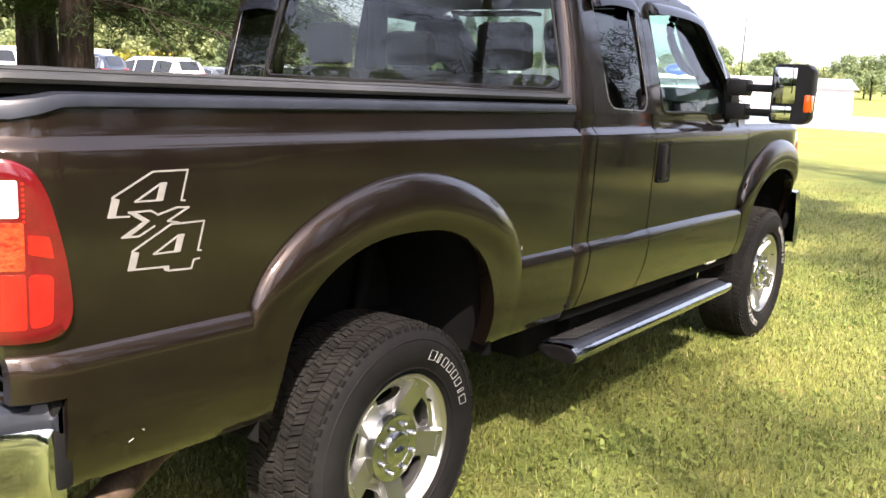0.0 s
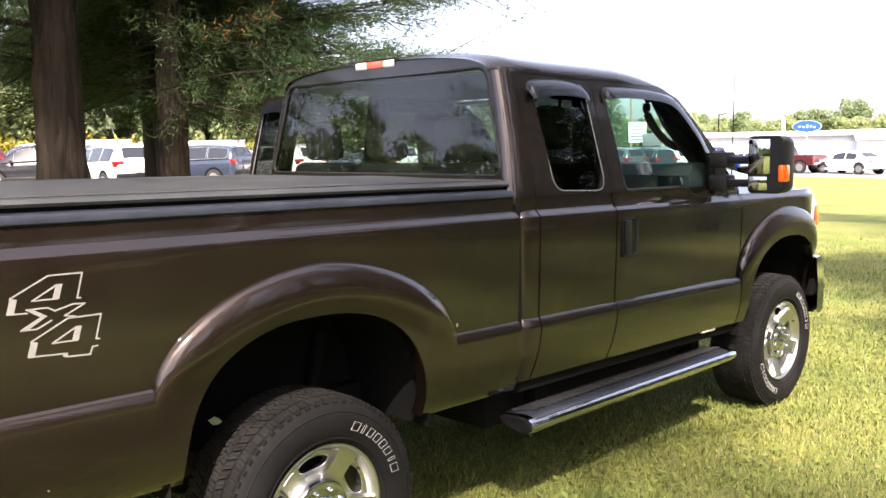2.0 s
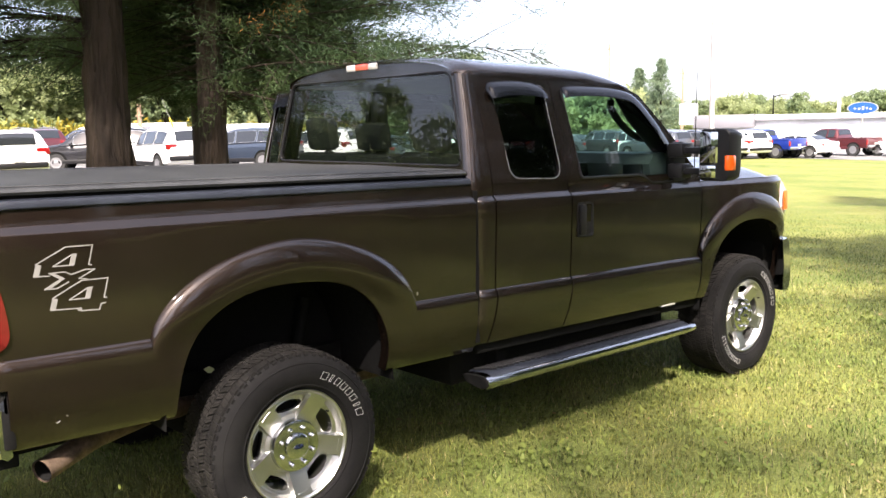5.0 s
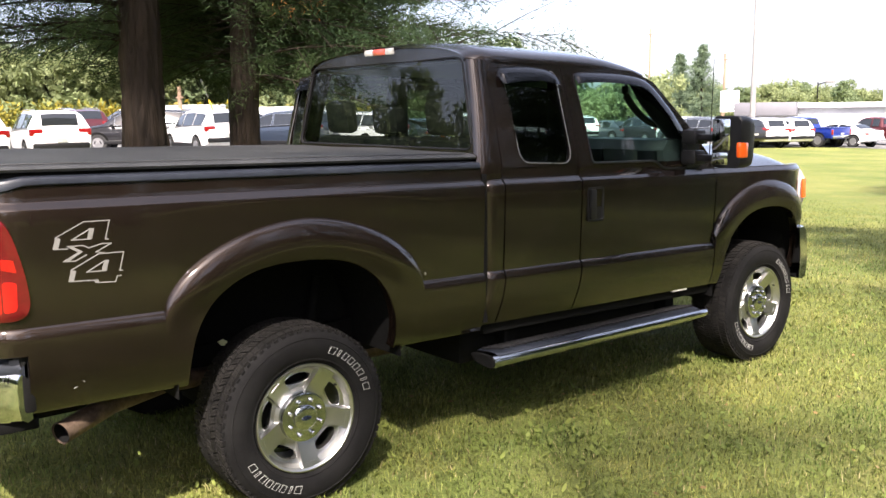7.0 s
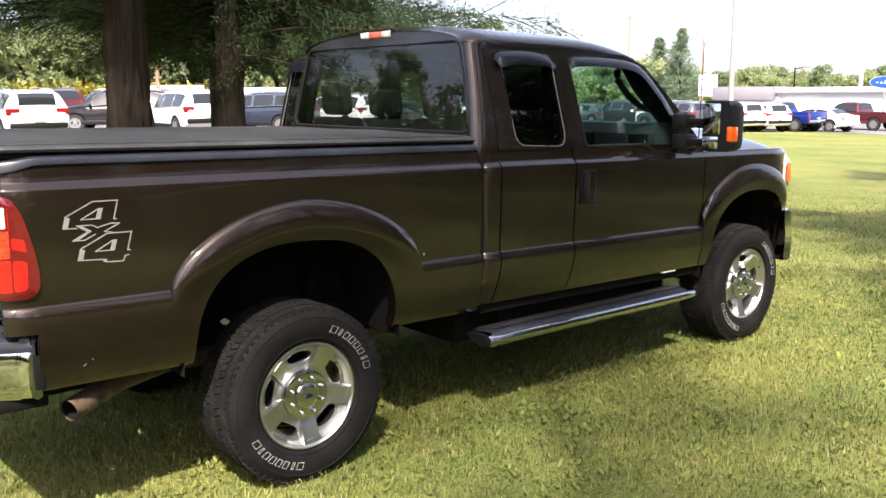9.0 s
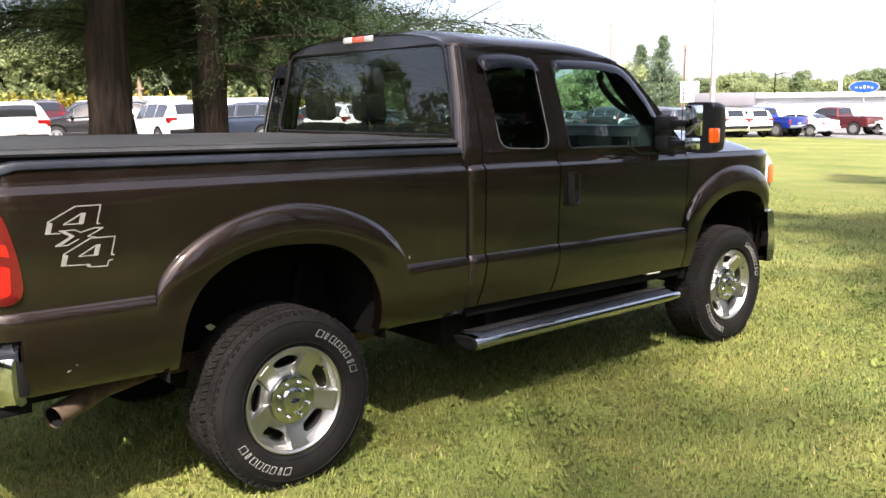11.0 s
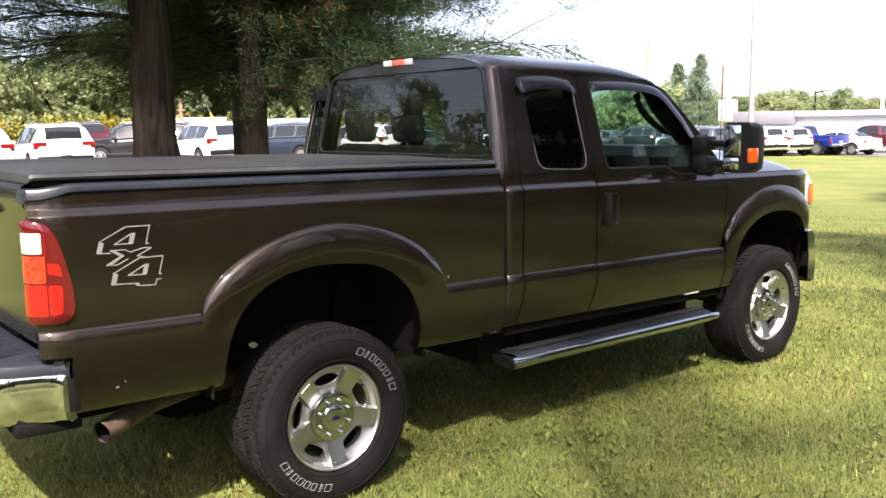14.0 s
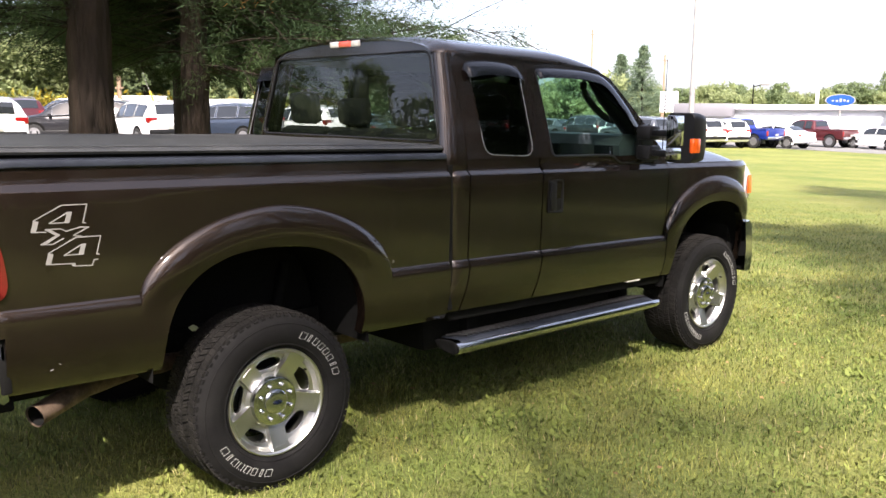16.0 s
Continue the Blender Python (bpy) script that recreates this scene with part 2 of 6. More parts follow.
def loft(rings, closed=True, caps=True):
    n = len(rings[0])
    verts = [tuple(p) for r in rings for p in r]
    faces = []
    for i in range(len(rings) - 1):
        for j in range(n if closed else n - 1):
            k = (j + 1) % n
            faces.append([i * n + j, i * n + k, (i + 1) * n + k, (i + 1) * n + j])
    if caps and closed:
        faces.append(list(range(n))[::-1])
        faces.append([(len(rings) - 1) * n + j for j in range(n)])
    return verts, faces


def tube(path, r, n=10, caps=True):
    path = [Vector(p) for p in path]
    rr = r if isinstance(r, (list, tuple)) else [r] * len(path)
    rings = []
    up = Vector((0, 0, 1))
    for i, p in enumerate(path):
        d = (path[min(i + 1, len(path) - 1)] - path[max(i - 1, 0)]).normalized()
        a = d.cross(up if abs(d.dot(up)) < 0.95 else Vector((1, 0, 0))).normalized()
        b = d.cross(a)
        rings.append([p + (a * math.cos(2 * math.pi * k / n) + b * math.sin(2 * math.pi * k / n)) * rr[i] for k in range(n)])
    return loft(rings, True, caps)


def lathe_x(profile, n=48, caps=False):
    """Turns (r, x) round the x axis."""
    return loft([[(x, r * math.cos(2 * math.pi * k / n), r * math.sin(2 * math.pi * k / n)) for k in range(n)] for r, x in profile], True, caps)


def rounded(points, radius, seg=5):
    """A closed outline with rounded corners; radius: one, or one a corner."""
    out = []
    n = len(points)
    for i, p in enumerate(points):
        r = radius[i] if isinstance(radius, (list, tuple)) else radius
        p, a, b = np.array(p, float), np.array(points[i - 1], float), np.array(points[(i + 1) % n], float)
        u, w = (a - p) / np.linalg.norm(a - p), (b - p) / np.linalg.norm(b - p)
        r = min(r, 0.45 * np.linalg.norm(a - p), 0.45 * np.linalg.norm(b - p))
        for k in range(seg + 1):
            s = k / seg
            out.append(tuple((1 - s) ** 2 * (p + u * r) + 2 * s * (1 - s) * p + s * s * (p + w * r)))
    return out


def dense(poly, step):
    out = []
    for i, p in enumerate(poly):
        q = poly[(i + 1) % len(poly)]
        n = max(1, int(math.dist(p, q) / step))
        out += [tuple(np.array(p) + (np.array(q) - np.array(p)) * k / n) for k in range(n)]
    return out


def to_edge(c, p, poly):
    """Where the ray from c through p leaves the convex outline poly."""
    best, d = None, np.array(p) - np.array(c)
    for i, a in enumerate(poly):
        b = poly[(i + 1) % len(poly)]
        e = np.array(b) - np.array(a)
        det = d[0] * -e[1] + d[1] * e[0]
        if abs(det) < 1e-12:
            continue
        w = np.array(a) - np.array(c)
        s = (w[0] * -e[1] + w[1] * e[0]) / det
        u = (d[0] * w[1] - d[1] * w[0]) / det
        if s > 0 and -1e-6 <= u <= 1 + 1e-6 and (best is None or s < best):
            best = s
    return tuple(np.array(c) + d * best)


def ring_panel(outer, inner, place, depth, rows=3):
    """A panel with an opening: outer and inner outlines in a plane, laid into space by place(a, b, inset)."""
    c = np.mean(np.array(inner), axis=0)
    inner = dense(inner, 0.05)
    out = [to_edge(c, p, outer) for p in inner]
    for q in outer:                        # keep the corners of the panel
        out[min(range(len(out)), key=lambda i: math.dist(out[i], q))] = tuple(q)
    rings = []
    for k in range(rows + 1):
        s = k / rows
        rings.append([place(*(np.array(o) * (1 - s) + np.array(i) * s), 0.0) for o, i in zip(out, inner)])
    rings.append([place(*i, depth * 0.4) for i in inner])
    rings.append([place(*(np.array(i) + (c - np.array(i)) * 0.012), depth) for i in inner])
    rings.insert(0, [place(*o, 0.03) for o in out])
    return loft(rings, True, False)


def fan(poly, place, inset):
    pts = dense(poly, 0.08)
    c = np.mean(np.array(pts), axis=0)
    rings = [[place(*(np.array(p) * s + c * (1 - s)), inset) for p in pts] for s in (1.0, 0.66, 0.33)]
    v, f = loft(rings, True, False)
    n = len(pts)
    v.append(place(*c, inset))
    f += [[2 * n + j, 2 * n + (j + 1) % n, 3 * n] for j in range(n)]
    return v, f


# ---- the pickup truck: y ahead, x to its right, rear axle over y = 0 ----
truck = thing("pickup_truck", "dark brown metallic extended-cab pickup truck parked on the grass", "truck", at=pose(0, 0, 0))
R_AXLE, F_AXLE, HUB_Z, HUB_X, TYRE_R = 0.0, 3.602, 0.411, 0.958, 0.420


def smooth01(t):
    t = min(1.0, max(0.0, t))
    return t * t * (3 - 2 * t)


def arch(y, c, a, base, h, p):
    u = abs(y - c) / a
    return base + h * (1 - u ** p) ** (1 / p) if u < 1 else None


def bottom_edge(y):
    """Lower edge of the body side, wheel openings included."""
    for c, a, top, p in ((-0.012, 0.515, 0.532, 2.5), (3.625, 0.51, 0.565, 2.4)):
        z = arch(y, c, a, 0.657, top - 0.052, p)
        if z is not None:
            return z
    if y < -1.135:
        return 0.885
    return 0.655 if y < 1.075 else 0.685


def ledge(y):
    """Height of the crease over the proud lower body, which rises over the wheels."""
    for c, a, h, p in ((0.022, 0.643, 0.352, 1.8), (3.625, 0.60, 0.385, 1.9)):
        z = arch(y, c, a, 0.965, h, p)
        if z is not None:
            return z
    return 0.985 - 0.02 * smooth01((y + 0.6) / 1.2)


def side_x(y, z):
    if z > 1.44:
        x = 0.942 - (z - 1.44) * 0.10
    elif z > 1.412:
        x = 0.942 + (1.44 - z)
    else:
        x = 0.970 - 0.016 * ((1.412 - z) / 0.44) ** 1.3
    c = ledge(y)
    if z < c:
        k = smooth01((c - 0.98) / 0.25)
        w, p = 0.050 + 0.065 * k, 0.022 + 0.028 * k
        s = min((c - z) / w, 1)
        x += p * max(0, 1 - (1 - s) ** 2) ** (0.78 - 0.28 * k)
        if k > 0:
            x -= 0.020 * k * smooth01(((c - z) - w) / 0.10)
    if z < 0.84:
        x -= 0.045 * ((0.84 - z) / 0.2) ** 2
    if y < -1.10:
        x -= 0.085 * (1 - math.sqrt(max(0, 1 - ((-1.10 - y) / 0.16) ** 2)))
    if 1.076 < y < 1.155:
        x -= 0.054 * (1 - math.sqrt(max(0, 1 - ((1.155 - y) / 0.071) ** 2)))
    if y > 3.85:
        x -= 0.10 * ((y - 3.85) / 0.35) ** 2
    return x


def side_columns(y0, y1):
    ys = set(np.round(np.arange(y0, y1, 0.04), 4)) | {y0, y1}
    for c, a in ((-0.012, 0.515), (3.625, 0.51), (0.022, 0.643), (3.625, 0.60)):
        for s in (-1, 1):
            for e in (0.9995, 0.998, 0.995, 0.99, 0.98, 0.965, 0.94, 0.91, 0.87, 0.82, 1.0005, 1.01):
                ys.add(round(c + s * a * e, 5))
    for e in (1.088, 1.091, 1.096, 1.104, 1.112, 1.124, 1.14, 1.156, -1.1345, -1.1355, -1.22, -1.24, -1.25, -1.256):
        ys.add(e)
    return sorted(y for y in ys if y0 <= y <= y1)


def side_panel(y0, y1, top, lean=None, fade=None):
    """The right body side between y0 and y1: rows follow the creases, the lower edge is turned in."""
    rings = []
    for y in side_columns(y0, y1):
        c, b = ledge(y), bottom_edge(y)
        k = smooth01((c - 0.98) / 0.25)
        w = min(0.050 + 0.065 * k, max(0.002, c - b))
        zs = list(np.linspace(top, 1.441, 4)) + list(np.linspace(1.4395, 1.4125, 4)) + list(np.linspace(1.411, c + 0.001, 8))
        zs += [c - w * (1 - math.cos(t)) for t in np.linspace(0, math.pi / 2, 9)]
        zs += list(np.linspace(c - w, b, 9))[1:]
        yy = [y + (lean(z) * (smooth01((fade - y) / 0.45) if fade else 1.0) if lean else 0.0) for z in zs]
        ring = [(side_x(y, z), q, z) for q, z in zip(yy, zs)]
        x, q, z = ring[-1]
        ring += [(x - 0.006, q, z - 0.004), (x - 0.018, q, z - 0.003), (x - 0.06, q, z + 0.004)]
        x, q, z = ring[0]
        ring = [(x - 0.05, q, z), (x - 0.006, q, z)] + ring
        rings.append(ring)
    first, last = rings[0], rings[-1]
    rings.insert(0, [(x - 0.03, y, z) for x, y, z in first])
    rings.append([(x - 0.03, y, z) for x, y, z in last])
    return loft(rings, False, False)


SWING = Matrix.Translation((-0.945, 1.195, 0)) @ pose(0, 0, 0, 0, 0, 80) @ Matrix.Translation((0.945, -1.195, 0))


def swung(ob, flip):
    """The rear door on the far side stands open on its rear hinges."""
    if flip:
        ob.matrix_basis = SWING
    return ob


def seam_lean(amount):
    """Shut lines sweep rearwards towards the sill."""
    return lambda z: -amount * smooth01((0.95 - z) / 0.32)


for flip in (False, True):
    bed = part("bed_side", side_panel(-1.238, 1.062, 1.506, None), M_PAINT, truck, rake=True, flip=flip)
    part("cab_corner", side_panel(1.088, 1.195, 1.46, seam_lean(0.05)), M_PAINT, truck, rake=True, flip=flip)
    rear_door = swung(part("rear_door", side_panel(1.205, 1.774, 1.50, seam_lean(0.05)), M_PAINT, truck, rake=True, flip=flip), flip)
    front_door = part("front_door", side_panel(1.784, 3.025, 1.50, seam_lean(0.05), 2.235), M_PAINT, truck, rake=True, flip=flip)
    part("front_fender", side_panel(3.034, 4.15, 1.445, None), M_PAINT, truck, rake=True, flip=flip)
    # dark lining behind the shut lines
    for a, b, xo in ((1.03, 1.064, 0.90), (1.064, 1.092, 0.948), (1.12, 1.26, 0.925), (1.68, 1.82, 0.925), (2.98, 3.07, 0.925)):
        part("seam_lining", box(0.84, xo, a, b, 0.70, 1.47), M_GAP, truck, rake=True, flip=flip)
    for y, top in ((1.200, 1.49), (1.779, 1.49), (3.0295, 1.435)):
        lean = seam_lean(0.05) if y < 2 else (lambda z: 0.0)
        swung(part("shut_line", loft([[(side_x(y, z) - d, y + lean(z) + e, z) for d, e in ((0.012, -0.0055), (0.012, 0.0055), (0.05, 0.0055), (0.05, -0.0055))] for z in np.linspace(0.70, top, 22)], True, True), M_GAP, truck, rake=True, flip=flip), flip and y < 1.5)
    # pocket and lever of the pull-up handle
    part("handle_bezel", loft([[(x, y, z) for y, z in rounded([(1.822 - e, 1.372 + e), (1.955 + e, 1.372 + e), (1.955 + e, 1.178 - e), (1.822 - e, 1.178 - e)], 0.02)] for x, e in ((0.955, 0.0), (0.973, 0.0), (0.973, -0.008), (0.966, -0.012))], True, True), M_TRIM, front_door, "black plastic handle bezel", rake=True, flip=flip)
    part("handle_lever", box(0.966, 0.984, 1.838, 1.885, 1.19, 1.36, 0.006), M_TRIM, front_door, rake=True, flip=flip)

def smooth_path(pts, n=5):
    """A curve through the points, n steps a span."""
    p = [np.array(v, float) for v in pts]
    p = [2 * p[0] - p[1]] + p + [2 * p[-1] - p[-2]]
    out = []
    for i in range(1, len(p) - 2):
        a, b, c, d = p[i - 1:i + 3]
        for k in range(n):
            t = k / n
            out.append(tuple(0.5 * (2 * b + (c - a) * t + (2 * a - 5 * b + 4 * c - d) * t * t + (3 * b - a - 3 * c + d) * t ** 3)))
    return out + [tuple(p[-2])]


# cab above the waist
WIN_BACK = rounded([(-0.872, 1.590), (0.872, 1.590), (0.742, 2.062), (-0.742, 2.062)], 0.055, 5)


def back_y(z):
    return 1.046 + (z - 1.55) * 0.105


def on_back(x, z, inset):
    return (x, back_y(z) + inset + 0.010 * (x / 0.83) ** 2, z)


G0, G1 = 0.944, 0.822          # half widths at z 1.50 and 2.04


def glass_x(z):
    t = (z - 1.50) / 0.54
    return G0 + (G1 - G0) * t + 0.012 * math.sin(math.pi * min(1, max(0, t)))


def on_side(y, z, inset):
    g = glass_x(z)
    if z < 1.5:
        g += (side_x(y, z) + 0.0015 - g) * smooth01((1.5 - z) / 0.045)
    return (g - inset, y, z)


WIN_REAR = rounded([(1.335, 1.520), (1.722, 1.508), (1.690, 2.005), (1.292, 2.012)], [0.075, 0.075, 0.04, 0.04], 5)
WIN_FRONT = rounded([(1.885, 1.505), (2.44, 1.505), (2.52, 1.455), (2.752, 1.45), (2.735, 1.665), (2.475, 1.955), (2.32, 1.995), (1.832, 1.995)], [0.03, 0.05, 0.06, 0.03, 0.05, 0.10, 0.10, 0.03], 5)
for flip in (False, True):
    swung(part("rear_door_frame", ring_panel([(1.204, 1.498), (1.775, 1.498), (1.738, 2.045), (1.185, 2.045)], WIN_REAR, on_side, 0.022), M_PAINT, truck, rake=True, flip=flip), flip)
    q = part("rear_quarter_window", fan(WIN_REAR, on_side, 0.012), M_TINT, truck, "dark tinted rear quarter glass", rake=True, flip=flip)
    swung(q, flip)
    part("window_bead", tube([on_side(y, z, -0.001) for y, z in WIN_REAR] + [on_side(*WIN_REAR[0], -0.001)], 0.003, 6), M_EDGE, q, rake=True, flip=flip)
    part("front_door_frame", ring_panel([(1.782, 1.43), (2.90, 1.43), (2.84, 1.68), (2.53, 1.975), (2.36, 2.035), (1.745, 2.045)], WIN_FRONT, on_side, 0.022), M_PAINT, truck, rake=True, flip=flip)
    q = part("front_door_window", fan(WIN_FRONT, on_side, 0.014), M_CLEAR, truck, "lightly green tinted door glass", rake=True, flip=flip)
    part("window_bead", tube([on_side(y, z, 0.001) for y, z in WIN_FRONT] + [on_side(*WIN_FRONT[0], 0.001)], 0.008, 6), M_TRIM, q, rake=True, flip=flip)
    # smoked rain visors over both side windows
    for upper, lower in (([(1.258, 1.968), (1.285, 2.008), (1.40, 2.022), (1.52, 2.024), (1.64, 2.010), (1.70, 1.965)], [(1.268, 1.925), (1.30, 1.932), (1.40, 1.945), (1.52, 1.948), (1.64, 1.938), (1.708, 1.922)]),
                         ([(1.832, 1.975), (1.86, 2.006), (2.05, 2.014), (2.31, 2.006), (2.47, 1.968), (2.62, 1.825), (2.735, 1.695)], [(1.838, 1.942), (1.88, 1.950), (2.05, 1.956), (2.29, 1.948), (2.425, 1.912), (2.565, 1.778), (2.68, 1.660)])):
        rings = []
        upper, lower = smooth_path(upper), smooth_path(lower)
        for i, ((y, z), (yl, zl)) in enumerate(zip(upper, lower)):
            o = 0.55 + 0.45 * min(1.0, i / 4, (len(upper) - 1 - i) / 4)
            ring = []
            for s, out in ((0.0, 0.002), (0.12, 0.022), (0.4, 0.036), (0.75, 0.042), (1.0, 0.043), (1.0, 0.039), (0.75, 0.038), (0.4, 0.031), (0.12, 0.016)):
                yy, zz = y + (yl - y) * s, z + (zl - z) * s
                ring.append((glass_x(zz) + out * o, yy, zz))
            rings.append(ring)
        swung(part("rain_visor", loft(rings, True, True), M_VISOR, truck, "glossy smoked rain visor", sharp=60, rake=True, flip=flip), flip and upper[0][0] < 1.5)
    # rounded rear pillar
    rings = []
    for z in np.linspace(1.44, 2.05, 14):
        gx = glass_x(z) if z >= 1.5 else 0.942 + 0.002 * (z - 1.44) / 0.06
        yb = back_y(z) + 0.008
        ring = [(gx - 0.062, yb + 0.04, z), (gx - 0.062, yb, z)]
        for a in np.linspace(-90, 0, 9):
            ring.append((gx - 0.054 + 0.054 * math.cos(radians(a)), yb + 0.077 + 0.077 * math.sin(radians(a)), z))
        ring.append((gx, 1.197 - 0.012 * smooth01((z - 1.5) / 0.5), z))
        ring.append((gx - 0.03, 1.197 - 0.012 * smooth01((z - 1.5) / 0.5), z))
        rings.append(ring)
    part("rear_pillar", loft(rings, False, False), M_PAINT, truck, rake=True, flip=flip)

part("cab_back_lower", box(-0.90, 0.90, 1.10, 1.13, 0.68, 1.505), M_PAINT, truck, rake=True)
rear_window = part("rear_window", fan(WIN_BACK, on_back, 0.010), M_REARGLASS, truck, "dark tinted rear window", rake=True)
part("window_seal", tube([on_back(x, z, 0.002) for x, z in WIN_BACK] + [on_back(*WIN_BACK[0], 0.002)], 0.007, 6), M_TRIM, rear_window, rake=True)


# roof
def roof_ring(y):
    f = min(1.0, max(0.0, (y - 1.92) / 0.57)) ** 2.2
    r = smooth01((1.22 - y) / 0.12)
    zs, zt, w = 2.040 - 0.052 * f, 2.170 - 0.090 * f - 0.034 * r, G1 + 0.004 - 0.012 * f - 0.06 * r
    p = 2 / 2.5
    return [(w * math.copysign(abs(math.cos(a)) ** p, math.cos(a)), y + 0.03 * f * math.sin(a), zs + (zt - zs) * math.sin(a) ** p) for a in np.linspace(0, math.pi, 33)]


ROOF_Y = [1.096, 1.10, 1.108, 1.12, 1.15, 1.19, 1.25, 1.4, 1.6, 1.8, 2.0, 2.1, 2.2, 2.3, 2.38, 2.44, 2.47]
part("roof", loft([roof_ring(y) for y in ROOF_Y], False, False), M_PAINT, truck, rake=True)
HEAD = [(x, z) for x, y, z in roof_ring(ROOF_Y[0])]
part("cab_back", ring_panel([(-0.884, 1.50), (0.884, 1.50)] + HEAD[:-1] + [HEAD[-1]], WIN_BACK, on_back, 0.02), M_PAINT, truck, rake=True)
for flip in (False, True):
    # pillar beside the windscreen, from the roof down to the cowl
    rings = []
    for t in np.linspace(0, 1, 9):
        y, z = 2.43 + 0.64 * t, 1.995 - 0.525 * t + 0.035 * math.sin(math.pi * t)
        x = 0.80 + 0.10 * t
        rings.append([(x + 0.012, y - 0.05, z - 0.015), (x + 0.018, y + 0.01, z + 0.006), (x - 0.01, y + 0.03, z + 0.012), (x - 0.05, y + 0.02, z + 0.01), (x - 0.05, y - 0.03, z - 0.03)])
    part("windscreen_pillar", loft(rings, True, True), M_PAINT, truck, rake=True, flip=flip)
part("windscreen", loft([[(x * (0.76 + 0.11 * t), 2.46 + 0.62 * t + 0.07 * (1 - x * x), 2.045 - 0.050 * x * x * (1 - t) - 0.565 * t + 0.03 * math.sin(math.pi * t)) for x in np.linspace(-1, 1, 13)] for t in np.linspace(0, 1, 7)], False, False), M_CLEAR, truck, rake=True)


# hood and front end
def hood_z(x, y):
    s = abs(x) / 0.93
    f = smooth01((y - 3.75) / 0.55)
    return 1.442 + 0.118 * (1 - s ** 3.2) + 0.02 * smooth01((0.55 - abs(x)) / 0.12) - 0.10 * f * f


rings = []
for y in np.linspace(3.035, 4.30, 22):
    w = 0.935 - 0.12 * max(0, (y - 3.85) / 0.45) ** 2
    rings.append([(w * s, y - 0.05 * s * s * smooth01((y - 3.8) / 0.5), hood_z(s * 0.93, y)) for s in np.linspace(-1, 1, 31)])
rings.append([(x, y + 0.012, z - 0.04) for x, y, z in rings[-1]])
part("hood", loft(rings, False, False), M_PAINT, truck, rake=True)
part("cowl", box(-0.90, 0.90, 2.98, 3.10, 1.36, 1.455, 0.01), M_TRIM, truck, rake=True)
part("front_grille", box(-0.66, 0.66, 4.22, 4.30, 0.98, 1.32, 0.02), M_CHROME, truck, rake=True)
part("front_panel", box(-0.80, 0.80, 4.10, 4.22, 0.70, 1.40, 0.02), M_DARK, truck, rake=True)
for flip in (False, True):
    lamp = part("headlight", loft([[(x, y, z) for x, y, z in ring] for ring in (
        [(0.915, 4.115, 1.405), (0.925, 4.145, 1.33), (0.925, 4.17, 1.215), (0.905, 4.165, 1.15), (0.88, 4.10, 1.15), (0.88, 4.08, 1.40)],
        [(0.89, 4.18, 1.39), (0.905, 4.215, 1.33), (0.905, 4.225, 1.215), (0.885, 4.22, 1.15), (0.84, 4.18, 1.15), (0.84, 4.16, 1.39)],
        [(0.66, 4.27, 1.37), (0.66, 4.305, 1.33), (0.66, 4.315, 1.215), (0.66, 4.31, 1.15), (0.66, 4.24, 1.15), (0.66, 4.24, 1.37)])], True, True), M_CLEARLENS, truck, "clear headlamp with an amber side marker", rake=True, flip=flip)
    part("side_marker", loft([[(0.930, 4.12, 1.335), (0.932, 4.12, 1.20), (0.929, 4.175, 1.20), (0.927, 4.155, 1.335)], [(0.90, 4.21, 1.335), (0.902, 4.21, 1.20), (0.912, 4.222, 1.20), (0.910, 4.215, 1.335)]], True, True), M_AMBER, lamp, rake=True, flip=flip)
bx = []
for s in np.linspace(-1, 1, 29):
    x = 1.0 * s
    y = 4.40 - 0.30 * abs(s) ** 3.5
    wrap = smooth01((abs(s) - 0.93) / 0.07)
    bx.append([(x * (1 - 0.01 * k), y + dy + 0.01 * wrap, 0.62 + 0.38 * k) for k, dy in ((0, -0.04), (0.05, 0.0), (0.3, 0.02), (0.6, 0.02), (0.93, 0.0), (1.0, -0.03), (0.98, -0.09), (0.5, -0.07), (0.02, -0.09))])
part("front_bumper", loft(bx, True, True), M_CHROME, truck, "chromed front bumper", rake=True)
part("front_valance", box(-0.70, 0.70, 4.16, 4.30, 0.55, 0.66, 0.02), M_TRIM, truck, rake=True)

# bed: floor, rails, cover, tailgate
part("bed_floor", box(-0.43, 0.43, -1.20, 1.03, 0.86, 0.90), M_DARK, truck, rake=True)
part("bed_front_wall", box(-0.90, 0.90, 1.03, 1.055, 0.86, 1.49), M_PAINT, truck, rake=True)
for flip in (False, True):
    rings = []
    for y in (-1.244, -1.235, -1.20, -1.15, -1.10, -1.05, 0.0, 1.0, 1.05, 1.06):
        d = 0.028 * smooth01((-1.08 - y) / 0.12)
        e = 0.012 if y in (-1.244, 1.06) else 0.0
        cx = 0.085 * (1 - math.sqrt(max(0, 1 - (max(0, -1.10 - y) / 0.16) ** 2)))
        rings.append([(x - cx - e, y, z - (d if z < 1.505 else d * 0.6) - e) for x, z in ((0.90, 1.500), (0.940, 1.498), (0.947, 1.503), (0.947, 1.518), (0.940, 1.528), (0.922, 1.532), (0.86, 1.532), (0.84, 1.50))])
    part("bed_rail", loft(rings, True, True), M_RAIL, truck, "dark grey plastic bed rail cap", rake=True, flip=flip)
rings = []
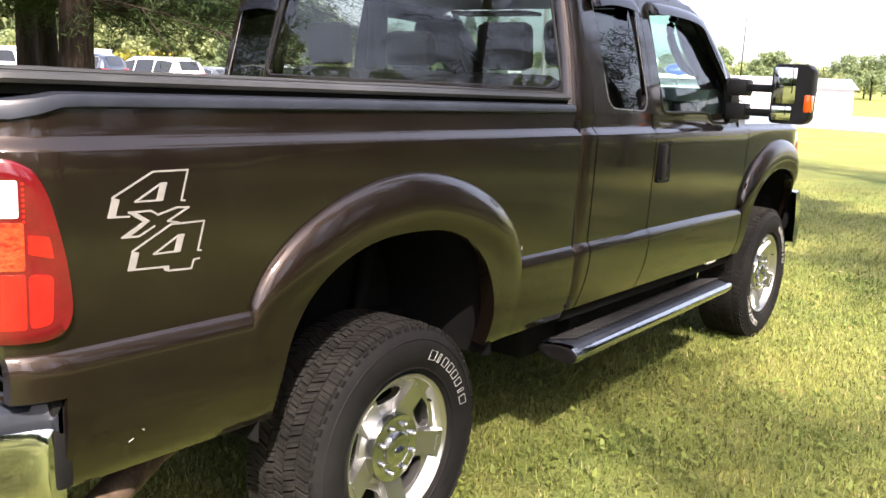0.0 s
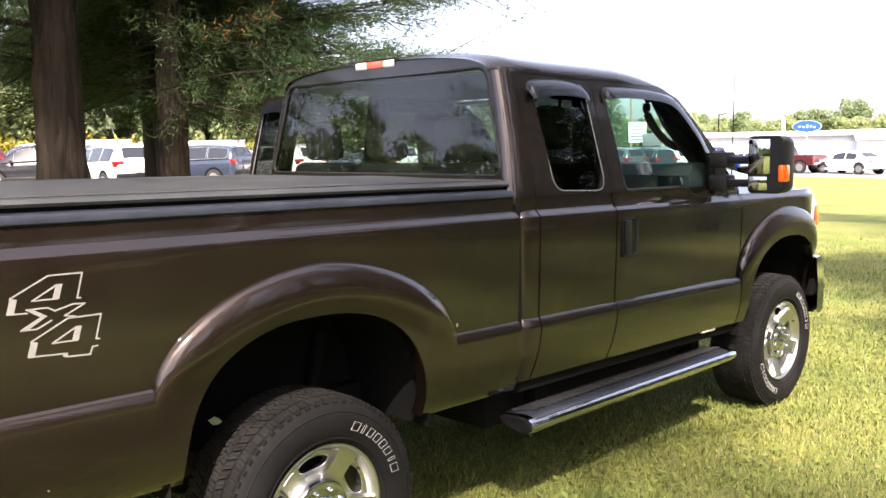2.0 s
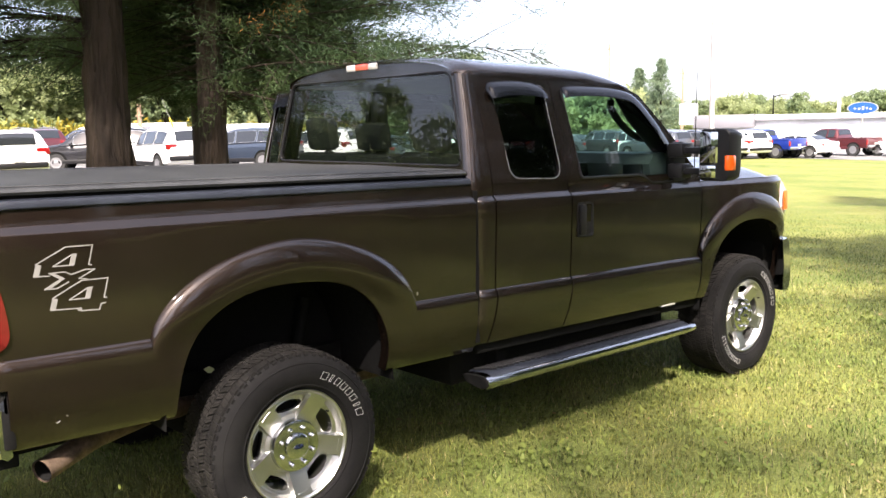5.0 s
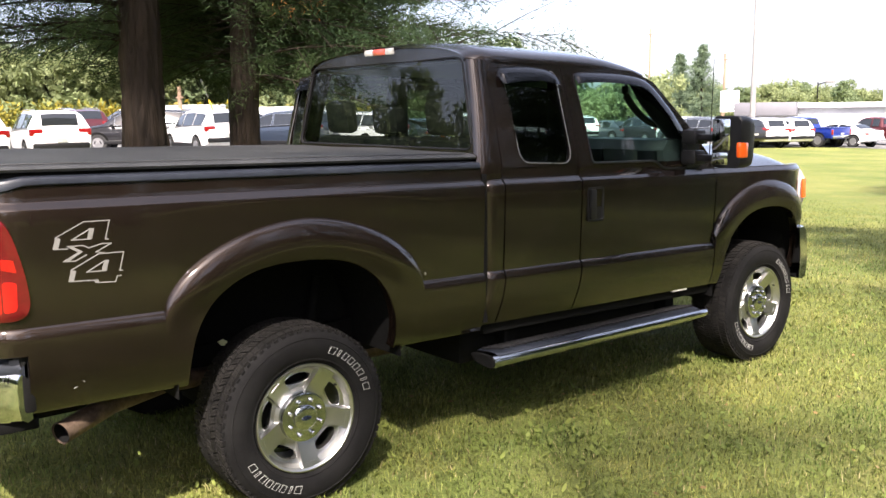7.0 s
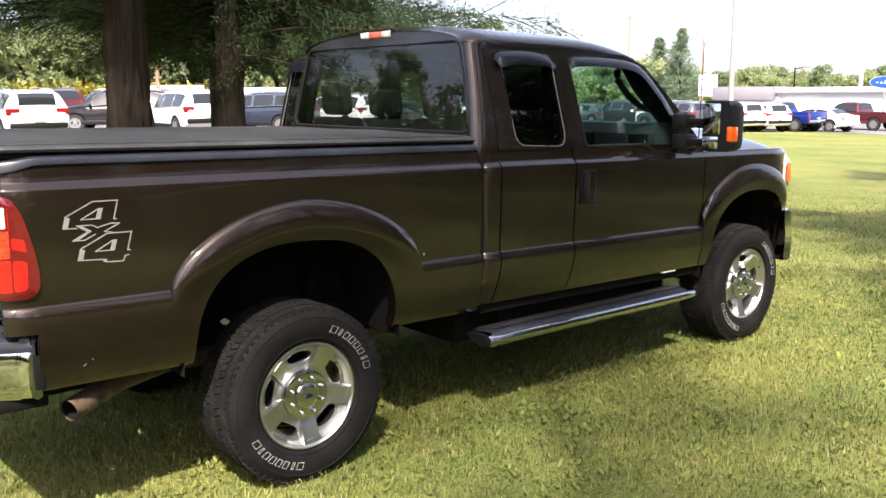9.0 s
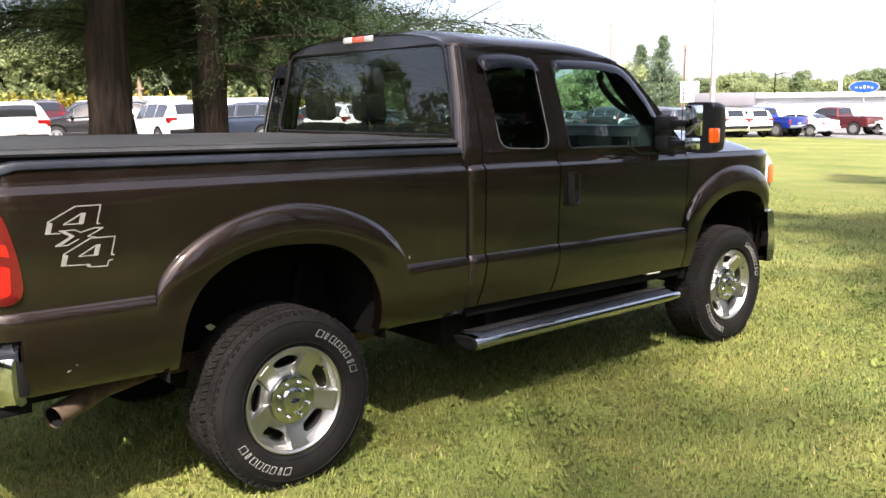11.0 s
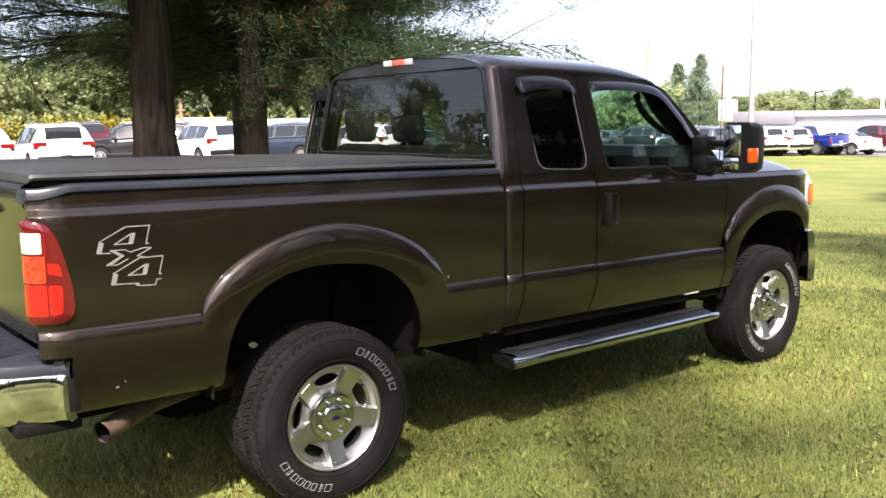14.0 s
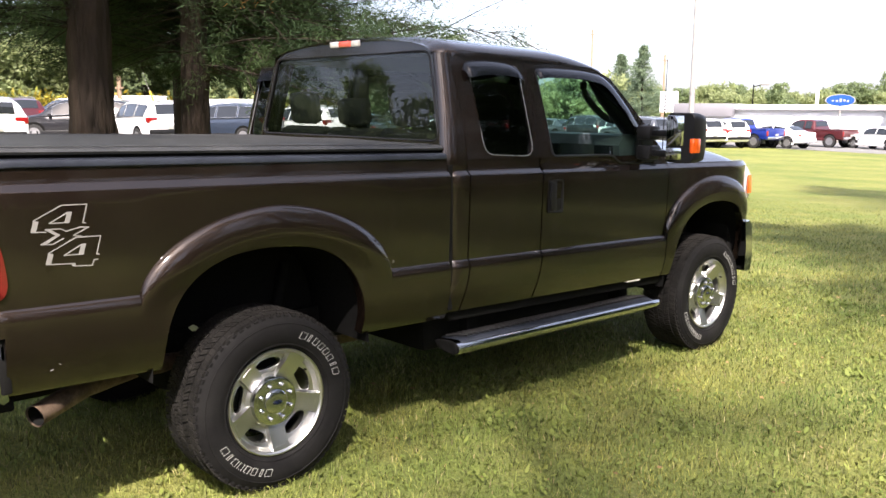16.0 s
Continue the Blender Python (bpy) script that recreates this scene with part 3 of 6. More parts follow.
for y in (-1.226, -1.222, -1.205, -1.17, -1.0, -0.5, 0.0, 0.5, 0.9, 1.0, 1.044, 1.048):
    e = 0.030 if y < -1.225 else (0.010 if y < -1.22 else 0.0)
    ring = []
    for x, z in ((-0.90, 1.545), (-0.916, 1.547), (-0.921, 1.556), (-0.912, 1.567), (-0.88, 1.573)):
        ring.append((x + e * 0.6, y, z - e * 0.4))
    for x in np.linspace(-0.80, 0.80, 15):
        ring.append((x, y, 1.576 + 0.005 * math.sin(y * 7 + x * 5) * (1 - abs(x)) - e))
    for x, z in ((0.88, 1.573), (0.912, 1.567), (0.921, 1.556), (0.916, 1.547), (0.90, 1.545)):
        ring.append((x - e * 0.6, y, z - e * 0.4))
    rings.append(ring)
cover = part("tonneau_cover", loft(rings, True, True), M_VINYL, truck, "black vinyl soft cover over the truck bed", rake=True)
for flip in (False, True):
    part("cover_frame", box(0.84, 0.898, -1.21, 1.04, 1.525, 1.548), M_GAP, cover, rake=True, flip=flip)
    part("cover_seam", tube([(0.885, y, 1.5735) for y in np.linspace(-1.20, 1.01, 12)], 0.004, 6), M_VINYL, cover, rake=True, flip=flip)
tg = part("tailgate", loft([[(x, y - 0.012 * (1 - (x / 0.8) ** 2), z) for x in np.linspace(-0.855, 0.855, 17)] for y, z in
                            ((-1.16, 1.50), (-1.195, 1.515), (-1.232, 1.508), (-1.244, 1.485), (-1.242, 1.45), (-1.232, 1.43), (-1.232, 1.15), (-1.238, 1.05), (-1.232, 0.94), (-1.20, 0.90), (-1.17, 0.90))], False, False), M_PAINT, truck, rake=True)
part("tailgate_cap", loft([[(x, y, z) for x in np.linspace(-0.86, 0.86, 5)] for y, z in ((-1.17, 1.530), (-1.205, 1.534), (-1.238, 1.526), (-1.242, 1.510), (-1.17, 1.510))], False, False), M_RAIL, tg, rake=True)
part("tailgate_trim", box(-0.5, 0.5, -1.256, -1.240, 1.40, 1.44, 0.006), M_CHROME, tg, rake=True)

# tail lamps that wrap round the corners: s runs along the wrap from the side to the tailgate
def wrap_table(z):
    pts = [(side_x(y, max(z, 1.0)), y) for y in np.linspace(-1.09, -1.228, 12)]
    x0 = pts[-1][0]
    pts += [(x0 - 0.010, -1.240), (x0 - 0.026, -1.247), (x0 - 0.045, -1.249), (x0 - 0.07, -1.249)]
    s = np.concatenate([[0], np.cumsum([math.dist(a, b) for a, b in zip(pts, pts[1:])])])
    return s, np.array(pts)


LAMP_S = 0.212


def lamp_place(s, z, out):
    t, p = wrap_table(z)
    x, y = np.interp(s, t, p[:, 0]), np.interp(s, t, p[:, 1])
    x2, y2 = np.interp(s + 0.012, t, p[:, 0]), np.interp(s + 0.012, t, p[:, 1])
    x1, y1 = np.interp(s - 0.012, t, p[:, 0]), np.interp(s - 0.012, t, p[:, 1])
    nx, ny = -(y2 - y1), (x2 - x1)
    k = out / max(1e-6, math.hypot(nx, ny))
    return (x + nx * k, y + ny * k, z)


LAMP_OUT = smooth_path([(0.125, 1.395), (0.090, 1.375), (0.068, 1.335), (0.050, 1.270), (0.032, 1.185), (0.022, 1.100), (0.025, 1.055), (0.042, 1.026), (0.075, 1.013), (0.115, 1.011)], 4) + [(0.16, 1.011), (LAMP_S, 1.011), (LAMP_S, 1.2), (LAMP_S, 1.402), (0.16, 1.402)]


def lamp_piece(outline, out, base=-0.012, dome=0.0):
    c = np.mean(np.array(outline), axis=0)
    pts = dense(outline, 0.012)
    rings = []
    for s, o in ((1.0, base), (1.0, out * 0.55), (0.965, out), (0.8, out + dome * 0.5), (0.6, out + dome * 0.8), (0.4, out + dome), (0.2, out + dome), (0.03, out + dome)):
        rings.append([lamp_place(*(np.array(p) * s + c * (1 - s)), o) for p in pts])
    return loft(rings, True, True)


def zone(s0, s1, z0, z1, r=0.006):
    return lamp_piece(rounded([(s0, z0), (s1, z0), (s1, z1), (s0, z1)], r, 3), 0.0150, 0.008)


for flip in (False, True):
    lamp = part("tail_light", lamp_piece(LAMP_OUT, 0.0135), M_DARKRED, truck, "red tail lamp with a clear reversing lens", sharp=50, rake=True, flip=flip)
    part("reversing_lens", zone(0.118, LAMP_S - 0.010, 1.279, 1.358), M_CLEARLENS, lamp, "clear reversing lens", rake=True, flip=flip)
    part("turn_lens", zone(0.110, LAMP_S - 0.010, 1.170, 1.272), M_ORANGERED, lamp, "orange red ribbed lens", rake=True, flip=flip)
    part("brake_lens", zone(0.110, LAMP_S - 0.010, 1.044, 1.165), M_REDLENS, lamp, rake=True, flip=flip)
    part("side_lens", lamp_piece(rounded([(0.064, 1.052), (0.107, 1.044), (0.107, 1.165), (0.060, 1.160)], 0.014, 3), 0.0152, 0.008), M_BRIGHTRED, lamp, "bright red side lens", rake=True, flip=flip)
    part("side_reflector", lamp_piece(rounded([(0.058, 1.192), (0.106, 1.205), (0.106, 1.246), (0.066, 1.240)], 0.005, 3), 0.0150, 0.008), M_REDLENS, lamp, rake=True, flip=flip)
    for k in range(8):
        part("lens_rib", lamp_piece(rounded([(0.1085, 1.270 + 0.011 * k), (0.1135, 1.270 + 0.011 * k), (0.1135, 1.276 + 0.011 * k), (0.1085, 1.276 + 0.011 * k)], 0.001, 1), 0.0155, 0.008), M_REDLENS, lamp, rake=True, flip=flip)

# rear bumper
rings = []
for s in np.sin(np.linspace(-math.pi / 2, math.pi / 2, 61)):
    x = 0.952 * s
    y = -1.43 + 0.05 * abs(s) ** 2 + 0.22 * smooth01((abs(s) - 0.86) / 0.14) ** 1.5
    rings.append([(x, y, 0.815), (x, y - 0.012, 0.80), (x, y - 0.016, 0.76), (x, y - 0.016, 0.70), (x, y - 0.010, 0.645), (x * 0.99, y + 0.01, 0.630), (x * 0.985, y + 0.03, 0.64), (x * 0.985, y + 0.02, 0.80)])
bumper = part("rear_bumper", loft(rings, True, True), M_CHROME, truck, "chromed rear step bumper", sharp=75, rake=True)
rings = []
for s in np.sin(np.linspace(-math.pi / 2, math.pi / 2, 61)):
    x = 0.950 * s
    y = -1.425 + 0.05 * abs(s) ** 2 + 0.22 * smooth01((abs(s) - 0.86) / 0.14) ** 1.5
    rings.append([(x, y, 0.812), (x, y - 0.004, 0.835), (x, y + 0.012, 0.856), (x, max(-1.19, y + 0.018), 0.868), (x, max(-1.19, y + 0.018), 0.80), (x, max(y + 0.012, min(y + 0.03, -1.195)), 0.80)])
part("step_pad", loft(rings, True, True), M_RAIL, bumper, "dark grey plastic step pad", rake=True)
for x in np.arange(-0.66, 0.7, 0.05):
    part("tread_rib", box(x, x + 0.012, -1.38, -1.24, 0.865, 0.872), M_RAIL, bumper, rake=True)
for flip in (False, True):
    part("bumper_bracket", box(0.60, 0.90, -1.34, -1.10, 0.585, 0.635, 0.01), M_DARK, bumper, rake=True, flip=flip)
    # near-black block added in the open gap to stand for its shade
    part("gap_shade_block", box(0.84, 0.950, -1.160, -1.115, 0.665, 0.90, 0.012), M_GAP, bumper, rake=True, flip=flip)

# high brake lamp on the roof edge
hb = part("brake_lamp", loft([[(x * k, y, z) for x, z in rounded([(-0.155, 2.102), (0.155, 2.102), (0.155, 2.150), (-0.155, 2.150)], 0.022)] for y, k in ((1.17, 1.0), (1.112, 1.0), (1.105, 0.97))], True, True), M_DARK, truck, "high brake lamp with red and clear lenses", rake=True)
for x0, x1, mt in ((-0.148, -0.062, M_CLEARLENS), (-0.060, 0.060, M_PALERED), (0.062, 0.148, M_CLEARLENS)):
    part("lamp_lens", box(x0, x1, 1.096, 1.12, 2.107, 2.145, 0.010), mt, hb, rake=True)

# underbody and wheel wells
part("chassis", join(box(-0.50, -0.38, -1.2, 4.1, 0.52, 0.70), box(0.38, 0.50, -1.2, 4.1, 0.52, 0.70), box(-0.76, 0.76, 1.05, 2.72, 0.40, 0.70, 0.04), tube([(-0.8, 0, HUB_Z), (0.8, 0, HUB_Z)], 0.06, 12), tube([(-0.8, 3.6, HUB_Z), (0.8, 3.6, HUB_Z)], 0.05, 12), box(-0.16, 0.16, -0.18, 0.18, 0.27, 0.56, 0.08), box(-0.25, 0.25, 2.6, 3.4, 0.42, 0.75, 0.05), box(-0.45, 0.1, -1.15, -0.45, 0.52, 0.78, 0.05)), M_DARK, truck)
for flip in (False, True):
    for c, w in ((-0.012, 0.56), (3.625, 0.55)):
        rings = [[(x, c + w * math.cos(a), 0.60 + 0.60 * max(0, math.sin(a)) ** 0.8) for a in np.linspace(0, math.pi, 19)] for x in (0.93, 0.60, 0.44)]
        v, f = loft(rings, False, False)
        n = 19
        f.append([2 * n + j for j in range(n)])
        part("wheel_well", (v, f), M_DARK, truck, rake=True, flip=flip)
    part("rocker", box(0.80, 0.905, 1.10, 3.08, 0.62, 0.70, 0.02), M_DARK, truck, rake=True, flip=flip)
for flip in (False, True):
    part("leaf_spring", loft([[(0.515, y, 0.52 + 0.05 * (y / 0.75) ** 2), (0.585, y, 0.52 + 0.05 * (y / 0.75) ** 2), (0.585, y, 0.57 + 0.04 * (y / 0.75) ** 2), (0.515, y, 0.57 + 0.04 * (y / 0.75) ** 2)] for y in np.linspace(-0.75, 0.75, 11)], True, True), M_DARK, truck, flip=flip)
    part("shock_absorber", tube([(0.50, 0.22, 0.42), (0.48, 0.36, 0.95)], 0.032, 12), M_DARK, truck, flip=flip)

ex = part("exhaust_pipe", tube([(0.40, 0.9, 0.48), (0.43, 0.3, 0.50), (0.50, -0.2, 0.55), (0.61, -0.50, 0.60), (0.74, -0.78, 0.600), (0.86, -1.02, 0.560)], 0.044, 20, False), M_RUST, truck, "tan rusty tailpipe with an angled tip")
part("pipe_bore", tube([(0.74, -0.78, 0.600), (0.858, -1.016, 0.5605)], 0.040, 20, False), M_DARK, ex)
part("pipe_lip", tube([(0.8545, -1.009, 0.5625), (0.8605, -1.021, 0.5600)], 0.0455, 20, False), M_RUST, ex)

leaf = part("caught_leaf", moved(([(-0.026, 0, 0), (-0.004, 0.016, 0.004), (0.014, 0.010, 0.0), (0.026, 0.0, 0.002), (0.012, -0.012, 0.004), (-0.006, -0.015, 0.0)], [[0, 1, 2, 3], [0, 3, 4, 5]]), pose(0.605, -0.221, 0.729, 75, 10, 60)), M_LIT_LEAF, truck, "small green leaf caught on the frame")
# running boards
def board_lift(y):
    return 0.034 + 0.014 * (y - 1.1)


for flip in (False, True):
    def board_ring(y, k=1.0):
        pts = [(0.79, 0.466), (0.82, 0.480), (0.90, 0.488), (0.945, 0.487), (0.968, 0.481), (0.985, 0.468), (0.992, 0.452), (0.989, 0.435), (0.975, 0.421), (0.952, 0.414), (0.90, 0.418), (0.82, 0.432)]
        cx, cz = 0.905, 0.452
        return [(cx + (x - cx) * k, y, cz + (z - cz) * k + board_lift(y)) for x, z in pts]
    board = part("running_board", loft([board_ring(y, k) for y, k in ((1.108, 0.80), (1.110, 0.95), (1.118, 1.0), (1.3, 1.0), (2.2, 1.0), (2.86, 1.0), (2.93, 0.98), (2.965, 0.9), (2.978, 0.6))], True, True), M_BOARD, truck, "chrome tube running board with a black tread", rake=True, flip=flip)
    part("tread_pad", loft([[(x, y, z + e + board_lift(y)) for x, z in ((0.80, 0.478), (0.90, 0.4905), (0.947, 0.4895), (0.966, 0.4845), (0.976, 0.477), (0.965, 0.474), (0.80, 0.470))] for y, e in ((1.14, -0.006), (1.155, 0.003), (2.88, 0.003), (2.90, -0.006))], True, True), M_RAIL, board, rake=True, flip=flip)
    for y in np.arange(1.19, 2.86, 0.042):
        part("tread_bar", moved(box(-0.062, 0.062, -0.008, 0.008, -0.002, 0.011, 0.003, 1), pose(0.880, y, 0.4925 + board_lift(y), 0, -5, 35)), M_TRIM, board, rake=True, flip=flip)
    part("end_cap", loft([board_ring(y, k) for y, k in ((1.109, 0.97), (1.100, 0.94), (1.096, 0.80), (1.098, 0.55))], True, True), M_DARK, board, rake=True, flip=flip)
    for y in (1.32, 2.72):
        part("bracket", box(0.72, 0.83, y, y + 0.09, 0.46, 0.66, 0.01), M_DARK, board, rake=True, flip=flip)
    part("clip", box(0.885, 0.935, 2.66, 2.80, 0.672, 0.688, 0.005), M_CLEARLENS, board, rake=True, flip=flip)

# tow mirrors
for flip in (False, True):
    sail = part("mirror_mount", loft([[(x, y, z) for y, z in rounded([(2.735, 1.455), (2.865, 1.455), (2.85, 1.69), (2.80, 1.70), (2.735, 1.665)], 0.02)] for x in (0.90, 0.955)], True, True), M_TRIM, truck, rake=True, flip=flip)
    mirror = part("door_mirror", loft([[(1.283 + (x - 1.283) * k, y, 1.621 + (z - 1.621) * k) for x, z in rounded([(1.185, 1.470), (1.380, 1.470), (1.384, 1.745), (1.362, 1.772), (1.205, 1.772), (1.185, 1.750)], [0.03, 0.04, 0.05, 0.04, 0.03, 0.03])] for y, k in ((2.655, 0.965), (2.662, 1.0), (2.74, 0.99), (2.79, 0.93), (2.83, 0.72), (2.84, 0.4))], True, True), M_TRIM, truck, "black towing mirror with two glasses and amber marker", rake=True, flip=flip)
    part("mirror_glass", moved(box(-0.0685, 0.0685, -0.004, 0.005, 1.572, 1.755, 0.004), pose(1.2665, 2.6525, 0, 0, 0, 9)), M_MIRROR, mirror, "upper mirror glass", rake=True, flip=flip)
    part("blind_spot_glass", moved(box(-0.0685, 0.0685, -0.004, 0.005, 1.487, 1.560, 0.004), pose(1.2665, 2.6525, 0, 0, 0, 13)), M_MIRROR, mirror, rake=True, flip=flip)
    part("marker_lamp", join(box(1.353, 1.387, 2.648, 2.73, 1.530, 1.622, 0.012)), M_AMBER, mirror, "amber turn signal", rake=True, flip=flip)
    for z, h in ((1.645, 0.034), (1.52, 0.034)):
        part("mirror_arm", join(box(0.94, 1.045, 2.69, 2.80, z - h - 0.01, z + h + 0.01, 0.012), box(1.04, 1.22, 2.705, 2.775, z - h * 0.6, z + h * 0.6, 0.01)), M_TRIM, mirror, rake=True, flip=flip)
part("antenna", tube([(0.86, 3.10, 1.45), (0.86, 3.12, 2.14)], [0.004, 0.002], 6), M_DARK, truck, rake=True)

# cabin
def seat(x, y, h=1.0, w=0.27):
    back = moved(join(box(-w, w, -0.06, 0.07, 0.0, 0.66, 0.06, 3)), pose(x, y, 0.98, 10))
    head = moved(box(-0.145, 0.145, -0.045, 0.055, 0.73, 0.96, 0.045, 3), pose(x, y, 0.98, 8))
    posts = join(*[moved(tube([(s, 0, 0.62), (s, 0, 0.78)], 0.007, 6), pose(x, y, 0.98, 8)) for s in (-0.06, 0.06)])
    return back, head, posts


for x in (-0.42, 0.42):
    back, head, posts = seat(x, 2.02)
    s = part("front_seat", back, M_SEAT, truck, rake=True)
    part("headrest", head, M_SEAT, s, rake=True)
    part("headrest_post", posts, M_CHROME, s, rake=True)
    part("seat_cushion", box(x - 0.27, x + 0.27, 1.98, 2.5, 0.88, 1.04, 0.05), M_SEAT, s, rake=True)
for x in (-0.52, 0.0, 0.52):
    b = part("rear_seat", moved(box(-0.25, 0.25, -0.05, 0.06, 0, 0.665, 0.04), pose(x, 1.24, 0.98, 6)), M_SEAT, truck, rake=True)
    part("headrest", moved(box(-0.13, 0.13, -0.04, 0.05, 0.68, 0.84 if x == 0 else 0.88, 0.035), pose(x, 1.24, 0.98, 6)), M_SEAT, b, rake=True)
dash = loft([[(x, y, z) for y, z in ((2.78, 1.08), (2.66, 1.30), (2.62, 1.56), (2.66, 1.622), (2.76, 1.632), (2.86, 1.60), (3.0, 1.50), (3.06, 1.44), (3.06, 1.08))] for x in (-0.86, -0.84, -0.4, 0.0, 0.4, 0.84, 0.86)], True, True)
part("dashboard", dash, M_DASH, truck, rake=True)
part("instrument_hood", box(-0.62, -0.22, 2.56, 2.72, 1.50, 1.665, 0.04), M_TRIM, truck, rake=True)
part("dash_panel", box(-0.20, 0.84, 2.60, 2.66, 1.18, 1.42, 0.02), M_TAN, truck, rake=True)
for x in (0.30, 0.74):
    part("air_vent", box(x - 0.07, x + 0.07, 2.60, 2.65, 1.47, 1.56, 0.01), M_TRIM, truck, rake=True)
part("steering_wheel", moved(join(*[tube([(0.19 * math.cos(a), 0.19 * math.sin(a), 0) for a in np.linspace(0, 2 * math.pi, 29)], 0.015, 8, False), box(-0.18, 0.18, -0.03, 0.03, -0.03, 0.0, 0.01), box(-0.07, 0.07, -0.07, 0.05, -0.04, 0.01, 0.02)]), pose(-0.42, 2.56, 1.36, 62)), M_TRIM, truck, rake=True)
for flip in (False, True):
    part("pillar_trim", tube([(0.73, 2.49, 1.97), (0.75, 2.60, 1.87), (0.78, 2.74, 1.75), (0.80, 2.88, 1.62)], [0.03, 0.055, 0.065, 0.065], 12), M_TRIM, truck, rake=True, flip=flip)
    part("grab_handle", tube(smooth_path([(0.72, 2.47, 2.02), (0.70, 2.445, 1.95), (0.70, 2.47, 1.875), (0.70, 2.58, 1.785), (0.71, 2.70, 1.725), (0.75, 2.80, 1.71)], 4), 0.022, 8), M_TRIM, truck, rake=True, flip=flip)
part("rear_view_mirror", join(box(-0.13, 0.13, 2.54, 2.57, 1.88, 1.95, 0.012), tube([(0, 2.56, 1.93), (0, 2.58, 2.02)], 0.01, 6)), M_DARK, truck, rake=True)
part("headliner", box(-0.74, 0.74, 1.13, 2.44, 2.035, 2.05), M_TAN, truck, rake=True)
part("cab_floor", box(-0.86, 0.86, 1.12, 3.0, 0.70, 0.74), M_DARK, truck, rake=True)
for flip in (False, True):
    part("door_lining", join(box(0.84, 0.89, 1.80, 2.9, 0.80, 1.46, 0.02), box(0.80, 0.89, 1.95, 2.6, 1.16, 1.22, 0.02)), M_TAN, truck, rake=True, flip=flip)
    swung(part("rear_door_lining", box(0.85, 0.89, 1.22, 1.76, 0.80, 1.46, 0.02), M_TRIM, truck, rake=True, flip=flip), flip)
    part("middle_pillar", box(0.72, 0.80, 1.74, 1.84, 1.45, 2.03, 0.02), M_TRIM, truck, rake=True, flip=flip)
    part("sun_visor", box(0.12, 0.66, 2.33, 2.50, 2.0, 2.02, 0.008), M_TAN, truck, rake=True, flip=flip)


